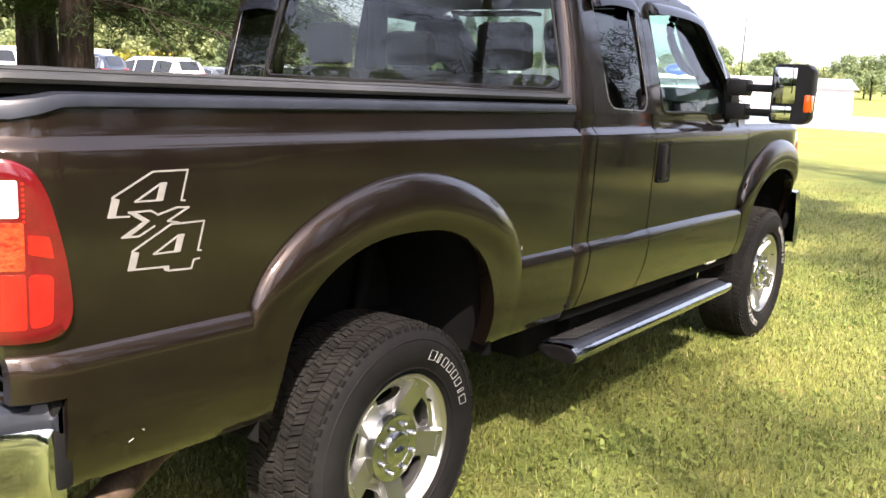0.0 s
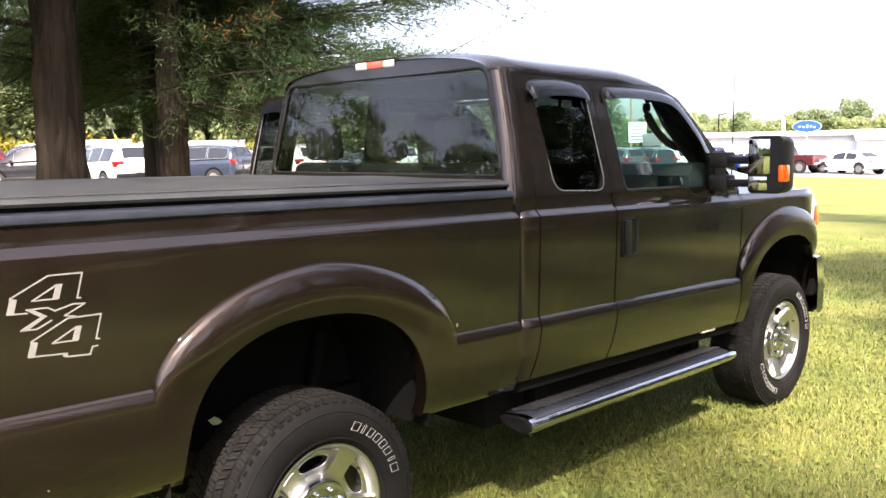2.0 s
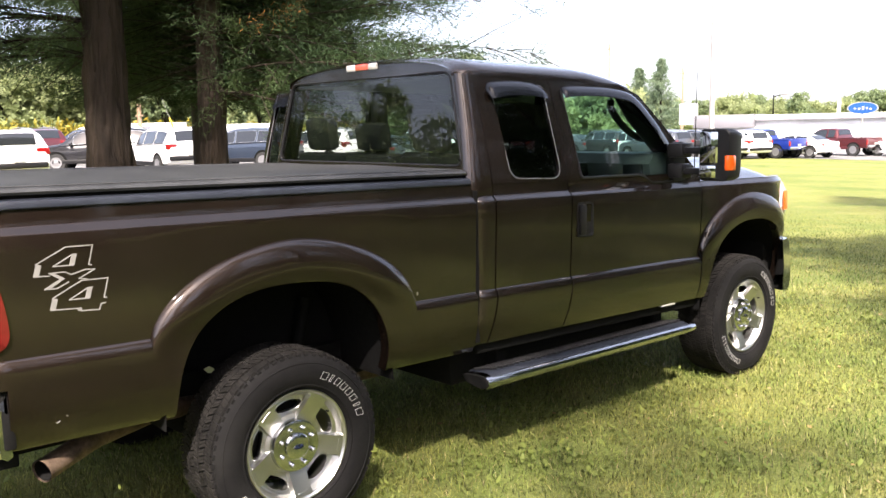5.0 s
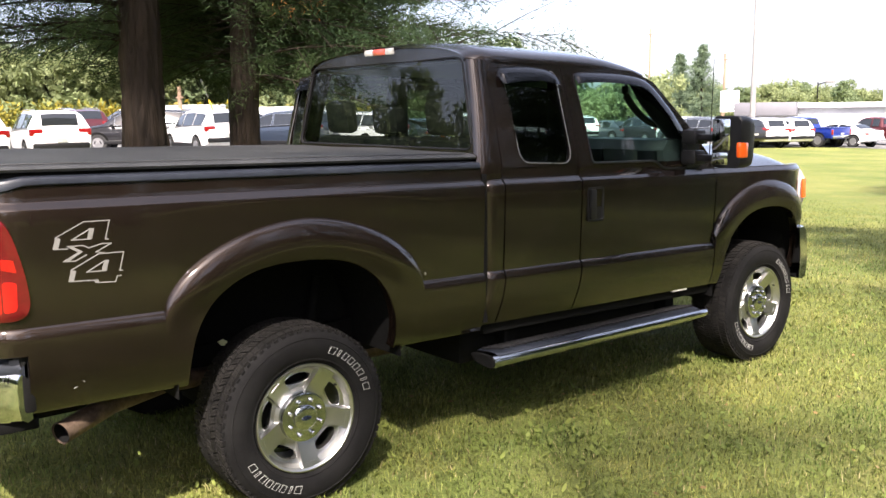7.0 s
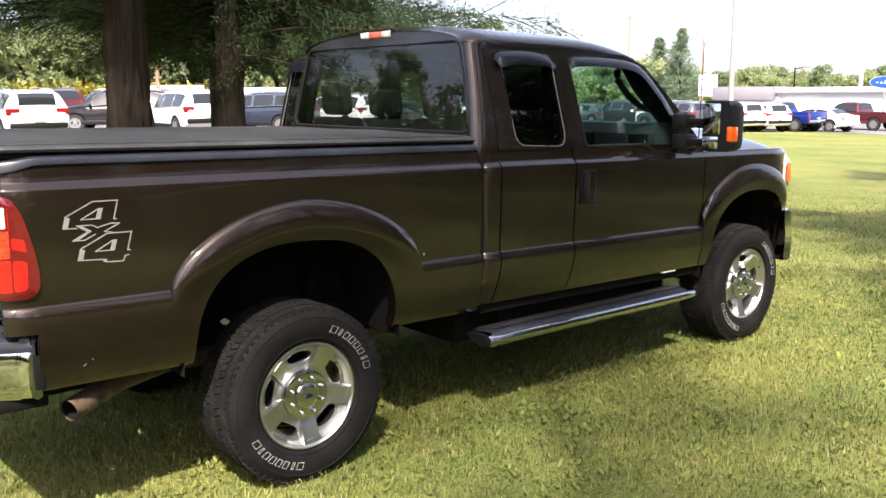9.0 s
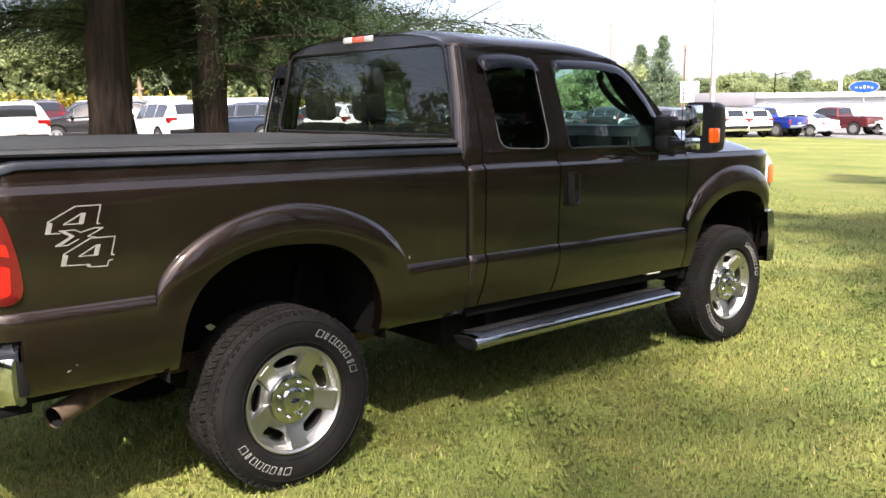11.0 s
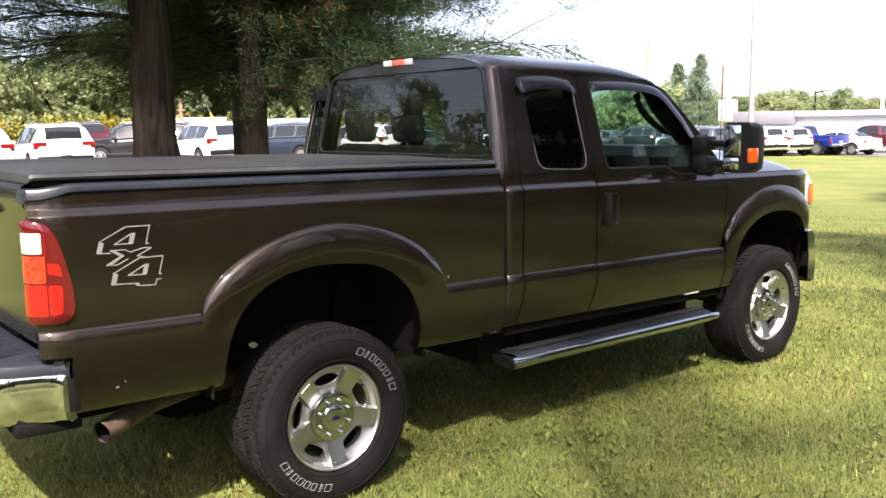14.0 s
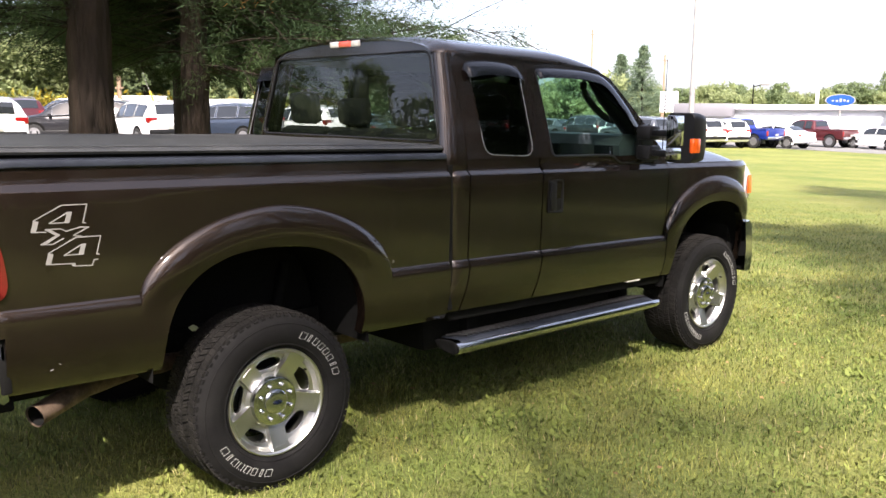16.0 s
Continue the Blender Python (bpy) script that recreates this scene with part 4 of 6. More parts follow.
# wheels
def make_wheel():
    # profile is (radius, x); x = 0 is the cap face, minus is inwards
    tyre = [(0.248, -0.022), (0.255, -0.004), (0.275, 0.012), (0.31, 0.021), (0.345, 0.022), (0.375, 0.014), (0.391, 0.004), (0.402, -0.004),
            (0.4105, -0.018), (0.4135, -0.13), (0.411, -0.250), (0.399, -0.272), (0.36, -0.285), (0.30, -0.285), (0.25, -0.25)]
    w = t = part("wheel", lathe_x(tyre, 72), M_RUBBER, truck, "black all-terrain tyre on a five-spoke polished alloy rim", sharp=50)
    blocks = []
    rt = np.random.default_rng(4)
    for k in range(78):
        for j, (x0, x1, sk) in enumerate(((-0.006, -0.050, 0.5), (-0.055, -0.098, -0.9), (-0.103, -0.137, 0.6), (-0.142, -0.172, -0.6), (-0.177, -0.220, 0.9), (-0.225, -0.268, -0.5))):
            a = 2 * math.pi * (k + 0.5 * (j % 2) + rt.uniform(-0.07, 0.07)) / 78
            r0, r1 = 0.385, TYRE_R - (0.005 if j in (0, 5) else 0.0) - rt.uniform(0, 0.0012)
            hw = 0.0142 * rt.uniform(0.88, 1.03)
            for half in (-1, 1):
                g = moved(box(x1, x0, half * hw / 2 - hw * 0.44, half * hw / 2 + hw * 0.44, r0, r1), pose(0, 0, 0, math.degrees(a)))
                v = [tuple(Matrix.Rotation(sk * (x - (x0 + x1) / 2), 3, "X") @ Vector((x, y, z))) for x, y, z in g[0]]
                blocks.append((v, g[1]))
    tagged(part("tread", join(*blocks), M_TREAD, t, "dusty blocky tread", sharp=25), kind="stuff")
    # side lugs running over the shoulder
    lugs = []
    for k in range(64):
        g = moved(box(-0.010, 0.0015, -0.010, 0.010, 0.384, 0.4050), pose(0, 0, 0, 360 * (k + 0.5) / 64))
        lugs.append(g)
    tagged(part("shoulder_lug", join(*lugs), M_RUBBER, t, sharp=25), kind="stuff")
    part("sidewall_ring", join(lathe_x([(0.372, 0.0145), (0.370, 0.0185), (0.367, 0.0185), (0.365, 0.0165)], 72), lathe_x([(0.268, 0.007), (0.270, 0.0125), (0.274, 0.013), (0.277, 0.012)], 72)), M_RUBBER, t)
    # white raised maker's marks, as plain outlined bars
    for a0 in (41, 233):
        for k in range(8):
            a = radians(a0 - (k - 3.5) * 7.0)
            wd, ht, th = (0.034, 0.033, 0.0014) if k in (0, 7) else ((0.011, 0.033, 0.0014) if k in (1, 6) else (0.026, 0.033, 0.0014))
            sl = 0.22
            poly = [(-wd / 2, -ht / 2), (wd / 2, -ht / 2), (wd / 2, ht / 2), (-wd / 2, ht / 2)]
            inn = [(-wd / 2 + th, -ht / 2 + th), (wd / 2 - th, -ht / 2 + th), (wd / 2 - th, ht / 2 - th), (-wd / 2 + th, ht / 2 - th)]
            rings = []
            for pl, o in ((poly, -0.003), (poly, 0.0018), (inn, 0.0018), (inn, -0.003)):
                ring = []
                for u, v in pl:
                    u2 = u + sl * v
                    r = 0.322 + v
                    ang = a - u2 / 0.322
                    ring.append((0.0225 + o - 0.0015 * abs(v) / 0.02, r * math.cos(ang), r * math.sin(ang)))
                rings.append(ring)
            part("sidewall_mark", loft(rings, True, False), M_WHITE, t, "white outlined sidewall mark", sharp=20)
    # rim: barrel, lip, spoke disc with five windows
    part("rim_barrel", lathe_x([(0.252, -0.008), (0.250, 0.003), (0.244, 0.004), (0.236, -0.004), (0.228, -0.03), (0.222, -0.10), (0.215, -0.20)], 72), M_ALLOY, w)
    part("brake_disc", join(lathe_x([(0.05, -0.13), (0.175, -0.13), (0.178, -0.135), (0.175, -0.15)], 40), box(-0.19, -0.10, -0.19, -0.08, -0.10, 0.10, 0.02)), M_DARK, w)
    radii = [0.100, 0.110, 0.120, 0.130, 0.138, 0.144, 0.149, 0.153, 0.158, 0.165, 0.173, 0.181, 0.189, 0.195, 0.200, 0.204, 0.208, 0.213, 0.219, 0.226, 0.233, 0.241]
    last = len(radii) - 1
    grid = [i / 12 for i in range(13)] + [1.0 + i / 5 for i in range(1, 6)]
    lines = [(-g, 1) for g in reversed(grid[1:])] + [(g, 1) for g in grid[:-1]]
    na = 5 * len(lines)

    def spoke_edge(r):
        """Half angle between the middle of a window and the edge of a spoke of even width."""
        return 36 - math.degrees(math.asin(min(0.9, (0.041 + 0.10 * max(0, r - 0.20)) / r)))

    def angle_of(j, r):
        u = lines[j % len(lines)][0]
        e = spoke_edge(r)
        d = e * min(1.0, abs(u)) + (36 - e) * max(0.0, abs(u) - 1)
        return 95 + 72 * (j // len(lines)) + math.copysign(d, u)

    def opening(i, j):
        """True where a window goes through the disc."""
        u = abs(lines[j % len(lines)][0] + lines[(j + 1) % len(lines)][0]) / 2 if (j + 1) % len(lines) else 2.0
        v = ((radii[i] + radii[i + 1]) / 2 - 0.1785) / 0.0295 if 0 <= i < last else 2.0
        return abs(v) < 1 and u < 0.90 * (1 - abs(v) ** 3.2) ** 0.5

    def face_x(r, deg):
        d = abs((deg - 95 + 36) % 72 - 36)
        spoke = smooth01((d - spoke_edge(r) + 1.6) / 1.6)
        dish = -0.050 + 0.044 * min(1.0, max(0.0, (r - 0.10) / 0.135)) ** 0.9
        low = -0.026 * (1 - spoke) * smooth01((r - 0.112) / 0.022) * (1 - smooth01((r - 0.216) / 0.018))
        return dish + low
    verts, faces, idx = [], [], {}
    for i, r in enumerate(radii):
        for j in range(na):
            deg = angle_of(j, r)
            idx[i, j] = len(verts)
            verts.append((face_x(r, deg), r * math.cos(radians(deg)), r * math.sin(radians(deg))))
    walls = []
    for i in range(last):
        for j in range(na):
            k = (j + 1) % na
            if not opening(i, j):
                faces.append([idx[i, j], idx[i, k], idx[i + 1, k], idx[i + 1, j]])
            else:
                for p, q, ii, jj in ((idx[i, j], idx[i + 1, j], i, (j - 1) % na), (idx[i, k], idx[i + 1, k], i, k), (idx[i, j], idx[i, k], i - 1, j), (idx[i + 1, j], idx[i + 1, k], i + 1, j)):
                    if not opening(ii, jj):
                        walls.append((p, q))
    for p, q in walls:
        n = len(verts)
        verts += [(verts[p][0] - 0.03, *[c * 0.99 for c in verts[p][1:]]), (verts[q][0] - 0.03, *[c * 0.99 for c in verts[q][1:]])]
        faces.append([p, q, n + 1, n])
    part("spoke_disc", (verts, faces), M_ALLOY, w, "cast alloy spokes", sharp=18)
    for a0 in (95, 167, 239, 311, 23):
        loop = []
        for q in np.linspace(0, 2 * math.pi, 49):
            v = math.copysign(abs(math.cos(q)) ** 0.8, math.cos(q))
            r = 0.1785 + 0.0290 * v
            d = a0 + spoke_edge(r) * 0.88 * math.copysign(max(0.0, 1 - abs(v) ** 3.2) ** 0.5, math.sin(q))
            loop.append((face_x(r, d) + 0.0004, r * math.cos(radians(d)), r * math.sin(radians(d))))
        part("window_rim", tube(loop, 0.0026, 6, False), M_ALLOY, w)
    for a0 in (131, 203, 275, 347, 59):
        part("spoke_ledge", loft([[(face_x(r, d) + o, r * math.cos(radians(d)), r * math.sin(radians(d))) for r, d in ((0.214, a0 + e), (0.2205, a0 + e))] + [(face_x(0.2205, a0 + e) - 0.002, 0.2205 * math.cos(radians(a0 + e)), 0.2205 * math.sin(radians(a0 + e))), (face_x(0.214, a0 + e) - 0.002, 0.214 * math.cos(radians(a0 + e)), 0.214 * math.sin(radians(a0 + e)))] for e, o in ((-7, 0.0), (-6.5, 0.003), (0, 0.003), (6.5, 0.003), (7, 0.0))], True, True), M_ALLOY, w)
    cap = part("hub_cap", lathe_x([(0.0, 0.0), (0.030, 0.0), (0.052, -0.002), (0.057, -0.006), (0.059, -0.016), (0.104, -0.016), (0.112, -0.019), (0.115, -0.026), (0.116, -0.070)], 48), M_HUB, w, "chrome hub cap with lug nuts")
    for k in range(8):
        a = radians(22.5 + 45 * k)
        nut = lathe_x([(0.0, 0.006), (0.005, 0.005), (0.0085, 0.001), (0.0095, -0.005), (0.0110, -0.014)], 12)
        part("lug_nut", moved(nut, Matrix.Translation((0, 0.082 * math.cos(a), 0.082 * math.sin(a)))), M_CHROME, w)
    bv, bf = lathe_x([(0.0, 0.003), (0.023, 0.003), (0.026, 0.0)], 32)
    part("badge", ([(x, y, z * 0.42) for x, y, z in bv], bf), M_BLUE_LOGO, w, "dark oval badge")
    part("valve_stem", moved(tube([(0, 0, 0), (0.014, 0, 0)], 0.005, 8), Matrix.Translation((-0.014, 0.20 * math.cos(radians(38)), 0.20 * math.sin(radians(38))))), M_RUBBER, w)
    return w


wheel = make_wheel()
wheel.matrix_basis = pose(HUB_X, R_AXLE, HUB_Z)
copy_thing(wheel, pose(HUB_X, F_AXLE, HUB_Z, -9, 0, 0))
copy_thing(wheel, pose(-HUB_X, R_AXLE, HUB_Z, 0, 0, 180))
copy_thing(wheel, pose(-HUB_X, F_AXLE, HUB_Z, 0, 0, 180))

# the "4x4" decal: thin outlines with a heavy leading stroke, laid on the bed side
def decal_fill(poly):
    """A flat piece of film in the outline poly, (y, z), 1.5 mm proud of the side."""
    top = [(side_x(y, z) + 0.0015, y, z) for y, z in poly]
    foot = [(side_x(y, z) - 0.001, y, z) for y, z in poly]
    n = len(poly)
    return top + foot, [list(range(n))] + [[i, (i + 1) % n, n + (i + 1) % n, n + i] for i in range(n)]


def decal_line(points, w=0.0042):
    """A stroke w wide through the points; pieces overlap at the bends."""
    geos = []
    for (a, b), (c, d) in zip(points, points[1:]):
        k = w / 2 / math.hypot(c - a, d - b)
        ny, nz, ey, ez = -(d - b) * k, (c - a) * k, (c - a) * k, (d - b) * k
        geos.append(decal_fill([(a - ey + ny, b - ez + nz), (c + ey + ny, d + ez + nz), (c + ey - ny, d + ez - nz), (a - ey - ny, b - ez - nz)]))
    return join(*geos)


def four_top(dy, dz):
    """The slanted head of a figure 4: heavy front edge, thin top and back, and its eye."""
    mv = lambda *pts: [(y + dy, z + dz) for y, z in pts]
    return [decal_fill(mv((-1.022, 1.265), (-1.010, 1.309), (-0.992, 1.304), (-1.002, 1.268))),
                decal_line(mv((-1.010, 1.308), (-0.907, 1.361), (-0.813, 1.361), (-0.831, 1.291), (-0.822, 1.290))),
                decal_line(mv((-0.953, 1.296), (-0.886, 1.333), (-0.872, 1.333))),
                decal_line(mv((-0.953, 1.296), (-0.886, 1.295))),
                decal_fill(mv((-0.888, 1.333), (-0.870, 1.334), (-0.881, 1.294), (-0.899, 1.296)))]


upper = four_top(0.0, 0.0) + [decal_line([(-1.018, 1.266), (-0.969, 1.264)])]
lower = four_top(0.047, -0.1245) + [decal_line([(-0.970, 1.142), (-0.868, 1.137), (-0.867, 1.127), (-0.803, 1.124), (-0.795, 1.145), (-0.781, 1.146)]),
                                    decal_fill([(-0.882, 1.137), (-0.868, 1.137), (-0.866, 1.126), (-0.878, 1.128)])]
cross = [decal_line([(-0.969, 1.273), (-0.914, 1.273), (-0.894, 1.262), (-0.843, 1.275), (-0.811, 1.273), (-0.868, 1.245), (-0.838, 1.239)]),
         decal_line([(-0.969, 1.273), (-0.930, 1.249), (-0.987, 1.218), (-0.945, 1.217), (-0.905, 1.236)]),
         decal_fill([(-0.969, 1.274), (-0.955, 1.274), (-0.916, 1.250), (-0.968, 1.218), (-0.987, 1.217), (-0.934, 1.249)])]
decal = part("decal", upper[1], M_DECAL, truck, "silver outlined 4x4 decal", rake=True, sharp=20)
for piece in [upper[0]] + upper[2:] + lower + cross:
    part("stroke", piece, M_DECAL, decal, rake=True, sharp=20)
# small chips and scuffs in the paint
part("paint_chip", join(*[moved(box(-0.001, 0.0015, -a, a, -b, b, 0.0008, 1), pose(side_x(y, z), y, z, 25 * k)) for k, (y, z, a, b) in enumerate(((0.685, 1.0, 0.004, 0.007), (-0.975, 0.735, 0.008, 0.001), (-0.945, 0.755, 0.0015, 0.004)))]), M_DECAL, truck, rake=True)


# ---- ground ----
def softplus(v, k):
    return k * np.logaddexp(0, np.asarray(v, float) / k)


def ground_z(x, y):
    return -0.0272 * (softplus(np.asarray(y) - 10, 2.5) - softplus(np.asarray(y) - 56, 4)) + 0.011 * softplus(-np.asarray(x) - 12, 3) * (1 / (1 + np.exp((np.abs(np.asarray(x)) - 70) / 8)))


def gz(x, y):
    return float(ground_z(x, y))


def axis_steps(lo, hi, near, far):
    out, v = [], lo
    while v < hi:
        out.append(v)
        v += near if -12 < v < 16 else far if abs(v) < 110 else 40
    return out + [hi]


def sheet(xs, ys, lift=0.0):
    X, Y = np.meshgrid(xs, ys, indexing="ij")
    Z = ground_z(X, Y) + lift
    verts = np.stack([X, Y, Z], -1).reshape(-1, 3)
    n, m = X.shape
    faces = [[i * m + j, (i + 1) * m + j, (i + 1) * m + j + 1, i * m + j + 1] for i in range(n - 1) for j in range(m - 1)]
    return verts.tolist(), faces


def lawn_material():
    m, t, p = nodes_of("mown lawn")
    a, _ = noise_ramp(t, 0.35, (0.105, 0.145, 0.034), (0.225, 0.228, 0.068), lo=0.3, hi=0.7)
    b, nb = noise_ramp(t, 45, (0.45, 0.45, 0.45), (1.25, 1.25, 1.25), lo=0.25, hi=0.75)
    c, _ = noise_ramp(t, 2.3, (0.0, 0.0, 0.0), (0.5, 0.5, 0.5), lo=0.5, hi=0.8)
    base = mix_rgb(t, a.outputs[0], (0.31, 0.265, 0.10), c.outputs[0])
    t.links.new(mix_rgb(t, base, b.outputs[0], 1.0, "MULTIPLY"), p.inputs["Base Color"])
    p.inputs["Roughness"].default_value, p.inputs["Specular IOR Level"].default_value = 0.9, 0.15
    bump(t, p, nb.outputs["Fac"], 0.9, 0.03)
    return m


ground = part("ground", sheet(axis_steps(-900, 900, 1.0, 5.0), axis_steps(-900, 900, 1.0, 5.0)), lawn_material())
tagged(ground, "mown lawn of patchy green and straw-coloured grass", "grass", kind="structure")

M_ASPHALT = surface("worn asphalt", (0.10, 0.10, 0.10), (0.16, 0.155, 0.15), 0.8, (0.85, 0.95), fine=60, bump_s=0.3)
lot = part("parking_lot", sheet(list(np.linspace(-62, -25.2, 14)), list(np.linspace(-40, 60, 30)), 0.015), M_ASPHALT)
tagged(lot, "worn grey asphalt parking lot beyond the lawn", "parking lot", kind="structure")
lot2 = part("parking_apron", sheet(list(np.linspace(-62, 30, 24)), list(np.linspace(51.0, 78, 12)), 0.02), M_ASPHALT)
tagged(lot2, "grey asphalt apron in front of the dealership", "parking lot", kind="structure")


# grass blades near the truck, thinning out with distance
def blades(n, x0, x1, y0, y1, h0, h1, w, keep=None):
    x, y = rng.uniform(x0, x1, n), rng.uniform(y0, y1, n)
    if keep is not None:
        k = keep(x, y)
        x, y = x[k], y[k]
    n = len(x)
    patch = 0.6 + 0.4 * np.sin(x * 2.1 + np.sin(y * 1.7)) * np.sin(y * 1.9 + 1.3 * np.sin(x * 1.3))
    h = rng.uniform(h0, h1, n) * (0.65 + 0.5 * patch)
    a, lean = rng.uniform(0, 2 * np.pi, n), rng.uniform(0.2, 1.7, n) * h
    ww = w * rng.uniform(0.6, 1.3, n)
    dx, dy = np.cos(a), np.sin(a)
    z = ground_z(x, y)
    b0 = np.stack([x - dy * ww, y + dx * ww, z - 0.004], -1)
    b1 = np.stack([x + dy * ww, y - dx * ww, z - 0.004], -1)
    m0 = np.stack([x - dy * ww * .7 + dx * lean * .35, y + dx * ww * .7 + dy * lean * .35, z + h * .62], -1)
    m1 = np.stack([x + dy * ww * .7 + dx * lean * .35, y - dx * ww * .7 + dy * lean * .35, z + h * .62], -1)
    tp = np.stack([x + dx * lean, y + dy * lean, z + h], -1)
    verts = np.stack([b0, b1, m1, m0, tp], 1).reshape(-1, 3)
    return verts, n


def blade_object(name, verts, n, mat, label):
    me = bpy.data.meshes.new(name)
    me.vertices.add(n * 5)
    me.vertices.foreach_set("co", verts.ravel())
    base = np.arange(n)[:, None] * 5
    loops = (base + np.array([0, 1, 2, 3, 3, 2, 4])).ravel()
    me.loops.add(len(loops))
    me.loops.foreach_set("vertex_index", loops)
    me.polygons.add(n * 2)
    me.polygons.foreach_set("loop_start", (np.arange(n)[:, None] * 7 + np.array([0, 4])).ravel())
    me.polygons.foreach_set("loop_total", np.tile([4, 3], n))
    me.materials.append(mat)
    me.update(calc_edges=True)
    me.validate()
    return tagged(new(name, me), label, "grass", kind="stuff")


def in_view(x, y):
    """The wedge of lawn beside and ahead of the truck."""
    u = rng.uniform(0, 1, len(x))
    return (y < 9.5) & ~((x < -1.2) & (y < 4.5)) & (u < (4.6 - x) / 1.3) & (u < (y + 2.6) / 0.9)


v1, n1 = blades(190000, -2.6, 4.6, -2.6, 6.0, 0.018, 0.044, 0.0024, in_view)
blade_object("grass", v1, n1, M_BLADE, "short mown grass blades round the truck")
v2, n2 = blades(150000, -9.0, 3.5, 4.5, 15.0, 0.022, 0.042, 0.0032, lambda x, y: ((y > 6.0) | (x < -2.6)) & (x < 3.2) & (x > -1.0 - 0.75 * (y - 3)) & (rng.uniform(0, 1, len(x)) > (y - 6) / 9.5))
blade_object("grass_farther", v2, n2, M_BLADE, "short mown grass farther out on the lawn")

v3, n3 = blades(16000, -2.6, 4.6, -2.6, 9.0, 0.016, 0.040, 0.0020, in_view)
blade_object("dry_grass", v3, n3, M_STRAW, "dry straw-coloured grass strands in the lawn")


def weed_leaves(n):
    """Clover and plantain leaves lying in the turf."""
    verts, faces = [], []
    cs = rng.uniform((-0.8, -1.2), (3.4, 6.0), (260, 2))
    size = rng.uniform(0.05, 0.22, 260)
    for i in range(n):
        k = int(rng.integers(len(cs)))
        x, y = cs[k] + rng.normal(0, size[k], 2) if i % 3 else rng.uniform((-0.8, -1.4), (3.5, 6.2))
        s, a, z, tilt = 0.006 + (0.017 if i % 3 else 0.008) * rng.uniform() ** 1.5, rng.uniform(0, 6.283), rng.uniform(0.012, 0.040), rng.uniform(-1.0, 1.0)
        k = len(verts)
        nar = rng.uniform(0.6, 1.05)
        for u, v in ((-1.0, 0), (-0.3, 0.62), (0.5, 0.6), (1.0, 0), (0.5, -0.6), (-0.3, -0.62)):
            u, v = u + rng.uniform(-0.22, 0.22), v * nar + rng.uniform(-0.12, 0.12)
            px, py = x + s * (u * math.cos(a) - v * math.sin(a)), y + s * (u * math.sin(a) + v * math.cos(a))
            verts.append((px, py, z + s * (u * tilt - 0.25 * abs(v))))
        faces += [[k, k + 1, k + 2, k + 3], [k, k + 3, k + 4, k + 5]]
    return verts, faces


tagged(part("lawn_weed", weed_leaves(11000), M_CLOVER), "broad clover and plantain leaves in the turf", "weeds", kind="stuff")
lv, lf = [], []
for i in range(160):
    x, y = rng.uniform(-0.5, 3.4), rng.uniform(-1.3, 7.0)
    s, a = rng.uniform(0.010, 0.024), rng.uniform(0, 6.28)
    k = len(lv)
    for u, v, w in ((-1, 0, 0.1), (0, 0.45, 0.0), (1, 0, 0.25), (0, -0.45, 0.35)):
        lv.append((x + s * (u * math.cos(a) - v * math.sin(a)), y + s * (u * math.sin(a) + v * math.cos(a)), 0.045 + s * w))
    lf.append([k, k + 1, k + 2, k + 3])
tagged(part("fallen_leaf", (lv, lf), M_DRY), "small dry tan leaves scattered on the lawn", "leaves", kind="stuff")


# ---- trees ----
def quad_cloud(name, centers, mat, parent, size, aspect, spread, per, droop=0.0, normals=None, seed=1, k=4):
    """A crown of many small blades: per blades at each clump centre, size long, size * aspect wide."""
    r = np.random.default_rng(seed)
    c = np.repeat(np.asarray(centers, float), per, axis=0)
    n = len(c)
    d = r.normal(0, 1, (n, 3))
    if normals is not None:
        d = d * 0.75 + np.repeat(np.asarray(normals, float), per, axis=0) * 0.9
    d[:, 2] -= droop
    d /= np.linalg.norm(d, axis=1, keepdims=True) + 1e-9
    p = c + r.normal(0, 1, (n, 3)) * np.asarray(spread)
    s = np.cross(d, r.normal(0, 1, (n, 3)))
    s /= np.linalg.norm(s, axis=1, keepdims=True) + 1e-9
    ln = size * r.uniform(0.6, 1.35, (n, 1))
    w = ln * aspect * 0.5
    if k == 4:
        v = np.stack([p, p + d * ln * 0.5 + s * w, p + d * ln, p + d * ln * 0.5 - s * w], 1).reshape(-1, 3)
    else:
        v = np.stack([p - s * w, p + s * w, p + d * ln], 1).reshape(-1, 3)
    me = bpy.data.meshes.new(name)
    me.vertices.add(n * k)
    me.vertices.foreach_set("co", v.ravel())
    me.loops.add(n * k)
    me.loops.foreach_set("vertex_index", np.arange(n * k))
    me.polygons.add(n)
    me.polygons.foreach_set("loop_start", np.arange(n) * k)
    me.polygons.foreach_set("loop_total", np.full(n, k))
    me.materials.append(mat)
    me.update(calc_edges=True)
    ob = new(name, me)
    ob.parent = parent
    return ob


